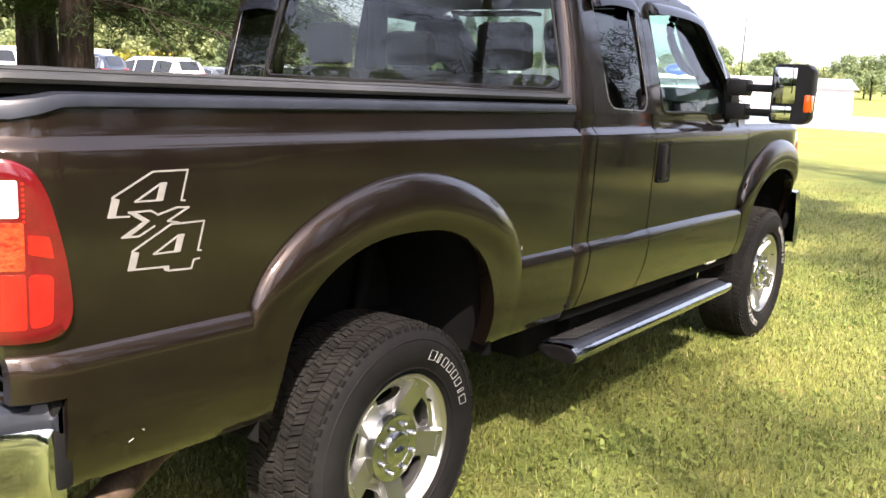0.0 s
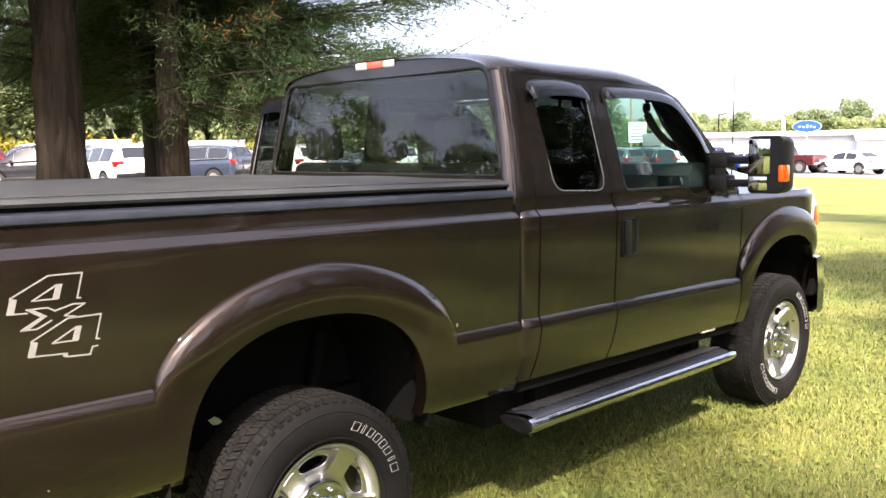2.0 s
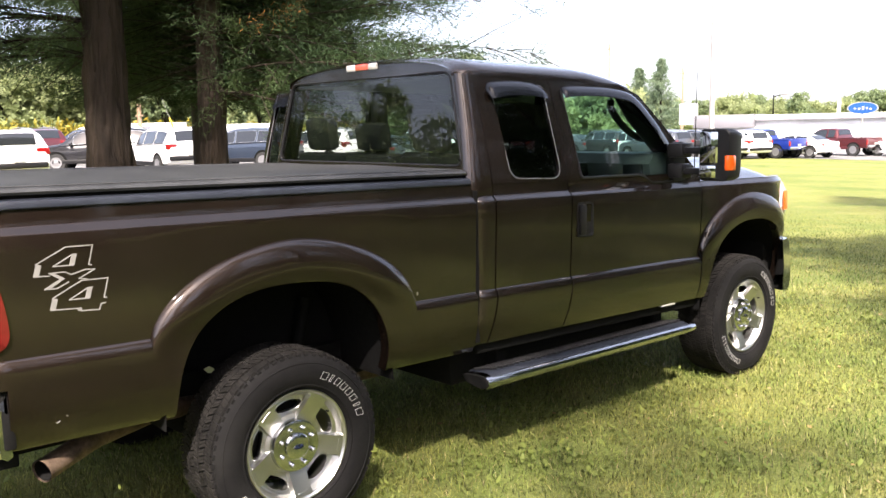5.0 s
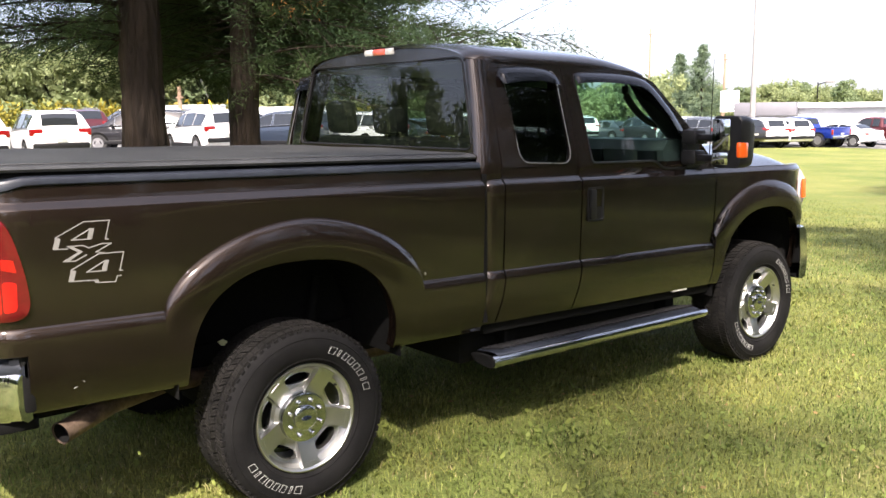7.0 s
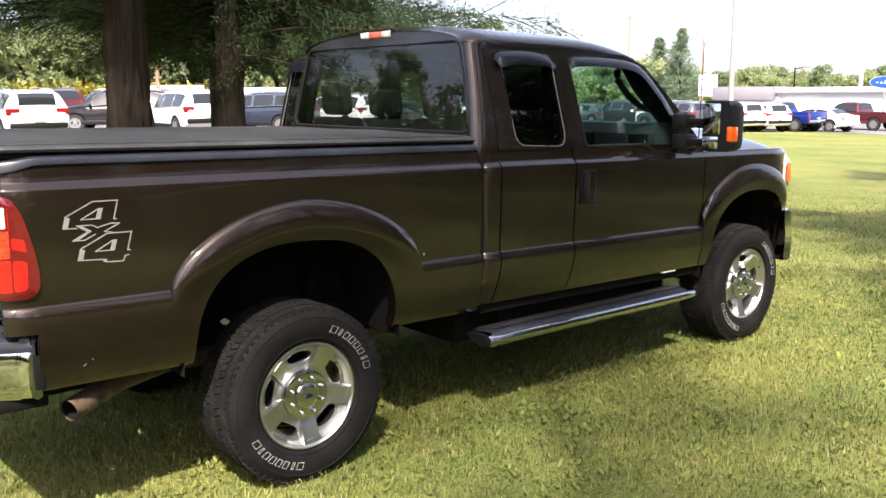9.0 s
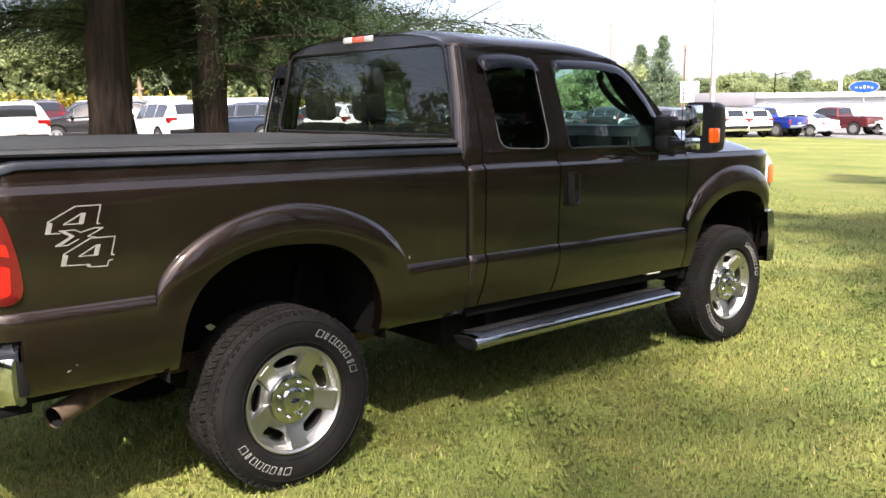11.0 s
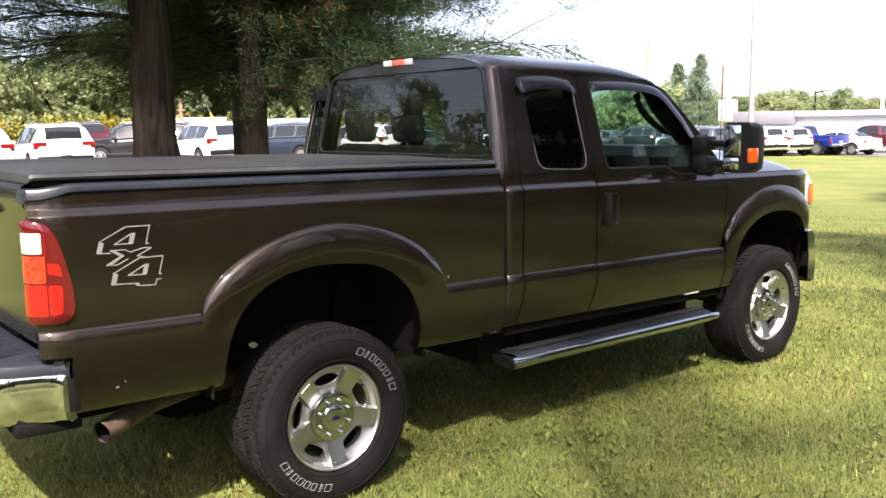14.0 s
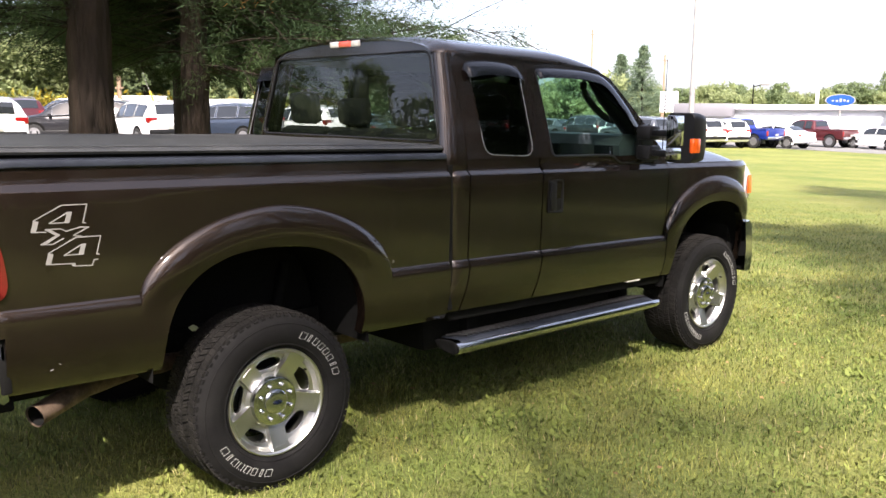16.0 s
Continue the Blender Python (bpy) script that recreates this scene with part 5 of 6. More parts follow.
def make_pine(x, y, dia, height, low, reach, seed, label, per=52, per_high=12, fine_to=7.5, sector=None, sector_top=0.0, yellow=None, second=None, more=0, extra=()):
    """A white pine: straight trunk, whorls of long drooping limbs, tufts of needles along the twigs."""
    r = np.random.default_rng(seed)
    base = gz(x, y)
    tree = thing("pine_tree", label, "tree", "pines by the truck", at=pose(x, y, base))
    trunk = tube([(0.05 * math.sin(z * 0.7 + seed), 0.05 * math.cos(z * 0.5 + seed), z) for z in np.linspace(-0.1, height, 24)],
                 [dia / 2 * (1.22 if z < 0.15 else 1.0) * (1 - 0.85 * max(0, z) / height) for z in np.linspace(-0.1, height, 24)], 20, True)
    if fine_to > 5.2:
        rings = []
        for zz in np.concatenate([np.linspace(-0.1, 4.6, 90), np.linspace(4.9, height, 14)]):
            ring = []
            for k in range(72):
                a = 2 * math.pi * k / 72
                rr = dia / 2 * (0.90 + 0.16 * math.exp(-max(0, zz) / 1.1) + 0.14 * math.exp(-max(0, zz) / 0.2)) * (1 - 0.85 * max(0, zz) / height)
                ridge = abs(noise.noise(Vector((math.cos(a) * 6.5 * dia, math.sin(a) * 6.5 * dia, zz * 1.9 + seed))))
                fine = noise.noise(Vector((math.cos(a) * 16 * dia, math.sin(a) * 16 * dia, zz * 3.5)))
                rr += 0.034 * dia / 0.6 * (ridge * 2 - 0.5) + 0.016 * fine
                ring.append((0.05 * math.sin(zz * 0.7 + seed) + rr * math.cos(a), 0.05 * math.cos(zz * 0.5 + seed) + rr * math.sin(a), zz))
            rings.append(ring)
        trunk = loft(rings, True, True)
    part("trunk", trunk, M_BARK, tree, sharp=75)
    limbs, centers, normals, high, high_n = [], [], [], [], []

    def grow(a, ln, zz, rise, sag, k, fine):
        """One limb from the trunk at the height zz, with its twigs and tufts."""
        path = []
        for s in np.linspace(0, 1, 8):
            w = 0.35 * math.sin(s * 3 + k) * s
            path.append((math.cos(a + w * 0.3) * ln * s, math.sin(a + w * 0.3) * ln * s, zz + rise * ln * s - sag * ln * s * s + 0.07 * math.sin(5 * s + a * 3)))
        limbs.append(tube(path, [0.019 * (1 - 0.85 * s) * (0.5 + dia) for s in np.linspace(0, 1, 8)], 6 if fine_to else 3))
        for s in np.arange(0.08, 1.02, 0.07) if fine else np.arange(0.25, 1.02, 0.14):
            i = min(6, int(s * 7))
            p0, p1 = np.array(path[i]), np.array(path[i + 1])
            p = p0 + (p1 - p0) * (s * 7 - i)
            for side in (-1, 1):
                tl = ln * (0.34 * (1 - 0.45 * s)) * r.uniform(0.5, 1.2)
                b = a + side * r.uniform(0.5, 1.15)
                q = p + np.array((math.cos(b) * tl, math.sin(b) * tl, r.uniform(-0.50, 0.32) * tl))
                if fine:
                    limbs.append(tube([tuple(p), tuple((p + q) / 2 + np.array((0, 0, 0.02))), tuple(q)], [0.009, 0.007, 0.003], 3))
                for u in np.linspace(0.25, 1.0, 4 if fine else 3):
                    (centers if fine else high).append(p + (q - p) * u)
                    (normals if fine else high_n).append((math.cos(b), math.sin(b), 0.15))

    z = low
    while z < height - 0.8:
        f = (z - low) / (height - low)
        rad = reach * (1 - 0.75 * f ** 1.2)
        for k in range(r.integers(4, 7) + ((4 if second else 2) + more if sector and z < sector_top else 0)):
            a = r.uniform(0, 2 * math.pi)
            if sector and z < sector_top:
                side = second if second and k % 2 else sector
                a = radians(side[0] + r.uniform(-1, 1) * side[1])
            grow(a, rad * r.uniform(0.65, 1.1), z + r.uniform(-0.25, 0.25), r.uniform(-0.10, 0.22) + 0.25 * f, r.uniform(0.04, 0.20), k, z < fine_to)
        z += r.uniform(0.36, 0.56)
    for k, (deg, zz, ln) in enumerate(extra):
        grow(radians(deg), ln, zz, 0.04, 0.07, k, True)
    part("limb", join(*limbs), M_BARK, tree, sharp=60)
    if centers:
        quad_cloud("crown", centers, M_NEEDLE, tree, 0.10, 0.085, (0.075, 0.075, 0.065), per, 0.15, normals, seed, 3)
        if yellow:
            quad_cloud("dry_needles", [c for c in centers if (c[0] - yellow[0]) ** 2 + (c[1] - yellow[1]) ** 2 + (c[2] - yellow[2]) ** 2 < 0.9], M_NEEDLE_Y, tree, 0.075, 0.12, (0.08, 0.08, 0.08), 12, 0.15, None, seed + 7, 3)
    quad_cloud("upper_crown", high, M_NEEDLE, tree, 0.22, 0.085, (0.13, 0.13, 0.07), per_high, 0.15, high_n, seed + 1, 3)
    return tree


make_pine(-6.93, 2.32, 0.63, 14.0, 3.75, 4.3, 3, "tall pine with a thick furrowed trunk beside the truck", sector=(240, 42), second=(100, 45), sector_top=5.6, fine_to=5.7, per_high=14, per=34, more=1,
          extra=[(248, 2.60, 2.9), (233, 2.70, 3.3), (262, 2.80, 2.9), (241, 3.05, 3.4), (222, 3.15, 3.2), (256, 3.65, 3.2), (272, 3.45, 2.4), (236, 3.85, 3.3), (250, 4.05, 3.2), (338, 4.40, 2.0), (352, 4.55, 2.2), (322, 4.60, 1.9)])
make_pine(-7.25, 3.78, 0.46, 12.5, 2.45, 4.2, 5, "pine with a slimmer trunk and drooping low limbs", sector=(72, 64), second=(168, 20), sector_top=5.0, fine_to=5.6, per_high=10, per=36, more=4, yellow=(1.4, 0.1, 3.95))
make_pine(-16.4, 8.2, 0.52, 13.0, 3.0, 4.6, 9, "pine farther back towards the parking lot", per_high=30, fine_to=0)
make_pine(-11.9, 6.1, 0.36, 12.0, 2.7, 3.9, 14, "pine standing behind the two by the truck", per_high=40, fine_to=0)
make_pine(-14.1, -4.5, 0.50, 13.0, 3.0, 4.7, 37, "broad pine beyond the tail of the truck", per_high=26, fine_to=0)
far_pine = make_pine(-7.5, -18.5, 0.60, 17.0, 3.4, 5.0, 12, "tall pine on the lawn behind the truck", per_high=7, fine_to=0)
# five unseen pines, added only to throw shade on truck and lawn
make_pine(16.3, -11.7, 0.40, 28.0, 16.5, 2.7, 20, "unseen tall pine added so its high crown dapples the truck", per_high=6, fine_to=0)
make_pine(2.8, -6.6, 0.30, 20.0, 7.5, 3.1, 19, "unseen pine added behind the truck to shade its bed", per_high=8, fine_to=0)
make_pine(8.6, 1.9, 0.34, 16.0, 8.5, 2.6, 27, "unseen slender pine added to shade the lawn ahead", per_high=11, fine_to=0)
make_pine(13.4, -1.2, 0.42, 16.5, 7.0, 3.6, 28, "unseen pine added on the lawn facing the truck for shade", per_high=7, fine_to=0)
make_pine(5.4, 10.6, 0.40, 16.0, 8.0, 3.2, 29, "unseen pine added to band the far lawn with shade", per_high=6, fine_to=0)
# unseen dense pines added on the right: dark reflections and shaded lawn for the paint
dense_pine = make_pine(15.0, 2.0, 0.45, 14.0, 0.5, 4.4, 31, "unseen dense pine added to darken reflections in the truck's side", per_high=4, fine_to=0)
for i, (px, py, s) in enumerate(((10.2, 0.8, 0.60), (11.2, 5.4, 0.60), (9.8, -2.4, 0.45), (15.8, -4.5, 1.05), (12.5, -3.3, 0.78), (12.9, 2.6, 0.8), (12.5, 7.4, 1.30), (14.6, 8.5, 1.45), (16.5, 14.5, 1.5), (18.5, 21.0, 1.15), (21.0, 28.0, 1.2))):
    c = copy_thing(dense_pine, pose(0, 0, 0))
    c.matrix_basis = pose(px, py, gz(px, py), 0, 0, 57 * i + 20) @ Matrix.Diagonal((s, s, s, 1))
# unseen young pines added nearer the doors for the same purpose
low_pine = make_pine(8.2, 10.5, 0.30, 7.5, 0.5, 2.9, 24, "unseen young pine added to darken reflections in the doors", per_high=8, fine_to=0)
for i, (px, py, s) in enumerate(((9.8, 13.5, 1.7), (11.5, 17.0, 1.8), (13.0, 21.5, 1.6), (14.5, 26.5, 1.3), (9.4, 7.6, 1.0))):
    c = copy_thing(low_pine, pose(0, 0, 0))
    c.matrix_basis = pose(px, py, gz(px, py), 0, 0, 73 * i) @ Matrix.Diagonal((s, s, s, 1))
for i, (px, py, s) in enumerate(((-9.5, -13.5, 0.72), (17.0, -14.0, 1.0))):
    c = copy_thing(far_pine, pose(0, 0, 0))
    c.matrix_basis = pose(px, py, gz(px, py), 0, 0, 73 * i) @ Matrix.Diagonal((s, s, s, 1))


def make_spruce(x, y, h, w, seed, label):
    r = np.random.default_rng(seed)
    tree = thing("spruce_tree", label, "tree", "spruces by the dealership", at=pose(x, y, gz(x, y)))
    part("trunk", tube([(0, 0, 0), (0, 0, h * 0.5), (0, 0, h)], [0.16, 0.09, 0.01], 8), M_BARK, tree)
    cs, ns = [], []
    for z in np.arange(h * 0.05, h * 0.99, h / 24):
        rad = w * 0.5 * (1 - z / h) ** 0.85 * r.uniform(0.7, 1.3)
        for a in r.uniform(0, 6.283, 9):
            ln = rad * r.uniform(0.45, 1.25)
            for s in np.linspace(0.2, 1, 6):
                cs.append((math.cos(a) * ln * s, math.sin(a) * ln * s, z - 0.18 * ln * s + 0.1 * ln * s * s))
                ns.append((math.cos(a), math.sin(a), -0.1))
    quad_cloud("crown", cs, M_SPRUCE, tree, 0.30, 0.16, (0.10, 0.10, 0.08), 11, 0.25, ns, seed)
    return tree


EYE0 = (4.37, -2.08)


def at_bearing(deg, dist):
    return EYE0[0] + dist * math.sin(radians(deg)), EYE0[1] + dist * math.cos(radians(deg))


for bd, dist, h, w, sd in ((-36.75, 84, 7.1, 5.4, 21), (-35.5, 82, 7.8, 6.0, 22), (-37.9, 90, 5.0, 5.0, 23)):
    make_spruce(*at_bearing(bd, dist), h, w, sd, "blue-green spruce standing near the dealership")


def make_leafy(h, w, seed, mat, name="broadleaf_tree", per=7, size=0.36):
    """An uneven crown of clumps on a forked trunk; built once at the origin and copied."""
    r = np.random.default_rng(seed)
    tree = thing(name, "leafy tree in the woodland edge", "tree", "woodland edge")
    part("trunk", join(tube([(0, 0, -0.2), (0.1, 0, h * 0.4), (0, 0.1, h * 0.8)], [0.16, 0.11, 0.04], 7), tube([(0.1, 0, h * 0.35), (w * 0.4, 0.2, h * 0.65)], [0.08, 0.03], 6), tube([(0.1, 0, h * 0.3), (-w * 0.4, -0.2, h * 0.6)], [0.08, 0.03], 6)), M_BARK, tree)
    cs = []
    for i in range(16):
        c = np.array((r.normal(0, w * 0.36), r.normal(0, w * 0.36), h * r.uniform(0.22, 0.88)))
        c[:2] *= 1.15 - 0.5 * max(0, c[2] / h - 0.4)
        rr = w * r.uniform(0.22, 0.42)
        for _ in range(34):
            d = r.normal(0, 1, 3)
            d /= np.linalg.norm(d)
            cs.append(c + d * rr * r.uniform(0.75, 1.05) * np.array((1, 1, 0.8)))
    quad_cloud("crown", cs, mat, tree, size, 0.7, (0.18, 0.18, 0.14), per, 0.15, None, seed, 3)
    return tree


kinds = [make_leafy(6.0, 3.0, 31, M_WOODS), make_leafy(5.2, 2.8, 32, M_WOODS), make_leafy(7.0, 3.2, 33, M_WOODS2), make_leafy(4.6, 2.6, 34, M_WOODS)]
r = np.random.default_rng(77)
spots = []
for bd in np.arange(-82, -38, 1.55):                      # edge of the wood beyond the parking lot
    for row in range(2):
        spots.append((bd + r.uniform(-0.6, 0.6), 66 + row * 7 + r.uniform(-2.5, 2.5), (r.uniform(0.84, 1.10) + row * 0.18) * (0.70 if bd > -46 else 1.0)))
for bd in np.arange(-38, -12, 1.0):                       # far woods behind the dealership
    for row in range(2):
        spots.append((bd + r.uniform(-0.5, 0.5), 150 + row * 14 + r.uniform(-5, 5), r.uniform(0.74, 1.0) + row * 0.16))
first = [True] * len(kinds)
for i, (bd, dist, s) in enumerate(spots):
    x, y = at_bearing(bd, dist)
    k = int(r.integers(len(kinds)))
    m = pose(x, y, gz(x, y), 0, 0, float(r.uniform(0, 360))) @ Matrix.Diagonal((s, s, s, 1))
    if first[k]:
        kinds[k].matrix_basis = m
        first[k] = False
    else:
        kinds[k].scale = (1, 1, 1)
        c = copy_thing(kinds[k], pose(0, 0, 0))
        c.matrix_basis = m
# woods behind the camera's back, which the paint and the glass mirror
for i, (bx, by, s) in enumerate([(30 + 9 * math.cos(a), 40 * math.sin(a), 1.2 + 0.3 * math.sin(a * 7)) for a in np.linspace(-1.5, 1.2, 17)] + [(-20 + 6.0 * k, -38 + 2 * math.sin(k), 1.3) for k in range(10)]):
    if i == 0:
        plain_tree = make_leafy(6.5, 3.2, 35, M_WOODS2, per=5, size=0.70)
    c = plain_tree if i == 0 else copy_thing(plain_tree, pose(0, 0, 0))
    c.matrix_basis = pose(bx, by, gz(bx, by), 0, 0, 47 * i) @ Matrix.Diagonal((s, s, s, 1))

# low wood behind the tail of the truck, dark in the rear window
tail_tree = make_leafy(7.0, 3.2, 36, M_WOODS2, per=12, size=0.26)
for i in range(22):
    u, row = -26 + 2.6 * i, i % 2
    bx, by, s = -20 + 0.63 * u - 3.0 * row, -17 - 0.78 * u - 2.4 * row, 0.80 + 0.10 * math.sin(i * 2.3) + 0.12 * row
    c = tail_tree if i == 0 else copy_thing(tail_tree, pose(0, 0, 0))
    c.matrix_basis = pose(bx, by, gz(bx, by), 0, 0, 47 * i) @ Matrix.Diagonal((s, s, s, 1))

# goldenrod strip between lot and wood
cs = []
for bd in np.arange(-84, -54, 0.10):
    for _ in range(3):
        x, y = at_bearing(bd + r.uniform(-0.05, 0.05), 60 + r.uniform(-1.5, 2.5))
        cs.append((x, y, gz(x, y) + r.uniform(0.3, 1.9)))
gold = quad_cloud("goldenrod", cs, M_GOLD, None, 0.35, 0.4, (0.2, 0.2, 0.2), 8, -0.4, None, 5)
tagged(gold, "strip of yellow goldenrod and tall weeds", "weeds", kind="stuff")


# ---- parked vehicles ----
M_CARGLASS = plain("dark car glass", (0.014, 0.016, 0.018), 0.06, spec=0.8)
M_CARTRIM = plain("bright car trim", (0.55, 0.56, 0.57), 0.25, 0.8)
M_TYREFAR = plain("car tyre", (0.02, 0.02, 0.02), 0.8)
PAINTS = {"white": car_paint("white paint", (0.80, 0.80, 0.80), 0.0, 0.03, dust=0.03), "black": car_paint("black paint", (0.015, 0.015, 0.018), 0.2), "grey": car_paint("grey paint", (0.075, 0.082, 0.095), 0.5),
          "slate": car_paint("slate blue paint", (0.030, 0.042, 0.066), 0.4), "blue": car_paint("blue paint", (0.008, 0.026, 0.22), 0.3), "red": car_paint("dark red paint", (0.075, 0.010, 0.012), 0.3), "silver": car_paint("silver paint", (0.45, 0.46, 0.47), 0.6)}


SHAPES = {   # along the car: y, sill, belt, roof, half width, half roof width
    "suv": ((-2.31, 0.52, 0.93, 0.97, 0.78, 0.74), (-2.28, 0.44, 1.01, 1.07, 0.87, 0.80), (-2.20, 0.38, 1.08, 1.34, 0.91, 0.73), (-2.08, 0.35, 1.09, 1.55, 0.93, 0.67), (-1.80, 0.34, 1.08, 1.63, 0.94, 0.66), (-0.9, 0.34, 1.05, 1.68, 0.94, 0.67), (0.0, 0.34, 1.02, 1.67, 0.94, 0.67),
            (0.50, 0.34, 1.00, 1.59, 0.94, 0.66), (1.20, 0.34, 1.00, 1.13, 0.93, 0.78), (1.32, 0.34, 0.99, 1.08, 0.93, 0.80), (1.95, 0.34, 0.92, 0.99, 0.91, 0.76), (2.22, 0.38, 0.80, 0.86, 0.84, 0.70), (2.31, 0.46, 0.66, 0.70, 0.72, 0.62)),
    "sedan": ((-2.35, 0.46, 0.84, 0.88, 0.74, 0.70), (-2.30, 0.36, 0.92, 0.98, 0.85, 0.76), (-1.75, 0.28, 0.95, 1.05, 0.90, 0.76), (-1.20, 0.27, 0.94, 1.33, 0.91, 0.64), (-0.60, 0.27, 0.93, 1.43, 0.91, 0.63), (0.10, 0.27, 0.92, 1.44, 0.91, 0.64),
              (0.55, 0.27, 0.91, 1.34, 0.91, 0.65), (1.15, 0.27, 0.90, 0.99, 0.91, 0.76), (1.90, 0.28, 0.84, 0.90, 0.88, 0.72), (2.25, 0.34, 0.72, 0.76, 0.80, 0.66), (2.35, 0.42, 0.60, 0.63, 0.68, 0.58)),
    "pickup": ((-2.80, 0.56, 1.10, 1.12, 0.90, 0.90), (-2.74, 0.50, 1.12, 1.14, 0.97, 0.93), (-0.80, 0.48, 1.12, 1.14, 0.98, 0.93), (-0.72, 0.48, 1.13, 1.30, 0.98, 0.84), (-0.60, 0.48, 1.14, 1.72, 0.98, 0.72), (-0.30, 0.48, 1.14, 1.80, 0.98, 0.71), (0.55, 0.48, 1.13, 1.79, 0.98, 0.71),
               (0.85, 0.48, 1.12, 1.70, 0.98, 0.72), (1.45, 0.48, 1.12, 1.22, 0.97, 0.84), (1.58, 0.48, 1.10, 1.18, 0.97, 0.86), (2.40, 0.48, 1.04, 1.12, 0.96, 0.84), (2.72, 0.50, 0.98, 1.06, 0.93, 0.82), (2.80, 0.56, 0.80, 0.84, 0.86, 0.78))}
PANES = {"suv": ((-1.98, -1.12), (-1.04, -0.08), (0.0, 0.72)), "sedan": ((-1.15, -0.34), (-0.26, 0.66)), "pickup": ((-0.50, -0.02), (0.08, 1.02))}
SLOPES = {"suv": ((-2.255, -2.06), (1.17, 0.54)), "sedan": ((-1.72, -1.12), (1.12, 0.60)), "pickup": ((-0.715, -0.61), (1.42, 0.90))}


def make_vehicle(kind, paint, label, m, group):
    """suv, sedan or pickup; y ahead, centre on the ground."""
    suv, pick = kind == "suv", kind == "pickup"
    shape = SHAPES[kind]
    ys = [c[0] for c in shape]
    h = ys[-1]
    e = thing(kind if not pick else "parked_pickup", label, "car" if not pick else "truck", group, at=m)
    P = PAINTS[paint]

    def at_y(y):
        return [float(np.interp(y, ys, [c[i] for c in shape])) for i in range(1, 6)]

    rings = []
    for y in sorted(set(ys) | set(np.round(np.arange(ys[0] + 0.1, h - 0.05, 0.22), 3))):
        sill, belt, roof, w, wr = at_y(y)
        hb = belt - sill
        g = roof - belt
        half = [(w * 0.86, sill), (w * 0.97, sill + 0.06), (w, sill + 0.40 * hb), (w * 1.0, sill + 0.72 * hb), (w * 0.985, belt - 0.02), (w * 0.955, belt + 0.02 * g), (w * 0.93 + wr * 0.07, belt + 0.12 * g),
                (w * 0.45 + wr * 0.55, belt + 0.62 * g), (w * 0.08 + wr * 0.92, belt + 0.93 * g), (wr * 0.90, roof), (wr * 0.5, roof + 0.014), (0, roof + 0.02)]
        rings.append([(-x, y, z) for x, z in half] + [(x, y, z) for x, z in half[-2::-1]])
    body = part("body", loft(rings, True, True), P, e, sharp=40)

    def side(y, f):
        """Half width and height on the side of the cabin at the fraction f of its height."""
        _, belt, roof, w, wr = at_y(y)
        g = roof - belt
        return float(np.interp(f, (0.12, 0.62, 0.93), (w * 0.93 + wr * 0.07, w * 0.45 + wr * 0.55, w * 0.08 + wr * 0.92))), belt + f * g

    for sx in (-1, 1):
        for y0, y1 in PANES[kind]:
            rows = []
            for y in np.linspace(y0, y1, 5):
                _, belt, roof, _, _ = at_y(y)
                top = 0.86 if roof - belt > 0.35 else 0.70
                row = []
                for f in (0.12, 0.40, 0.62, top):
                    x, z = side(y, f)
                    row.append((sx * (x + 0.010), y, z))
                rows.append(row)
            pane_ob = part("side_window", loft(rows, False, False), M_CARGLASS, e)
            rim = [r[0] for r in rows] + [rows[-1][-1]] + [r[-1] for r in rows[::-1]] + [rows[0][0]]
            part("window_trim", tube([(x + sx * 0.003, y, z) for x, y, z in rim], 0.009, 4), M_CARTRIM if paint in ("black", "grey", "slate") else M_TRIM, pane_ob)
        part("sill_cladding", box(*sorted((sx * 0.80, sx * (at_y(0)[3] + 0.012))), -h + 0.5, h - 0.5, at_y(0)[0] - 0.04, at_y(0)[0] + 0.13, 0.03), M_TRIM if suv else P, e)
        tail = at_y(-h + 0.1)
        if pick:
            lamp = box(*sorted((sx * 0.80, sx * 0.955)), -h - 0.015, -h + 0.10, 0.74, 1.06, 0.02)
        else:
            lamp = box(*sorted((sx * 0.52, sx * (tail[3] + 0.006))), -h + 0.005, -h + 0.22, tail[1] - 0.17, tail[1] + (0.05 if suv else -0.04), 0.03)
        part("tail_lamp", lamp, M_CARLAMP, e)
        nose = at_y(h - 0.2)
        part("head_lamp", box(*sorted((sx * 0.46, sx * 0.80)), h - 0.30, h - 0.03, nose[1] - 0.20, nose[1] - 0.06, 0.03), M_CLEARLENS, e)
        part("door_mirror", box(*sorted((sx * 0.93, sx * 1.12)), at_y(0)[0] + 0.40, at_y(0)[0] + 0.52, at_y(0.7)[1] + 0.01, at_y(0.7)[1] + 0.15, 0.03), P if not pick else M_TRIM, e)
        for y in (PANES[kind][-1][0] + 0.10, PANES[kind][-2][0] + 0.14):
            part("door_handle", box(*sorted((sx * 0.92, sx * (at_y(y)[3] + 0.022))), y - 0.09, y + 0.09, at_y(y)[1] - 0.15, at_y(y)[1] - 0.115, 0.01), P, e)
        if suv:
            part("roof_rail", tube([(sx * 0.60, -1.75, 1.64), (sx * 0.60, -1.6, 1.70), (sx * 0.60, -0.4, 1.72), (sx * 0.60, 0.25, 1.69), (sx * 0.60, 0.4, 1.63)], 0.018, 6), M_CARTRIM, e)
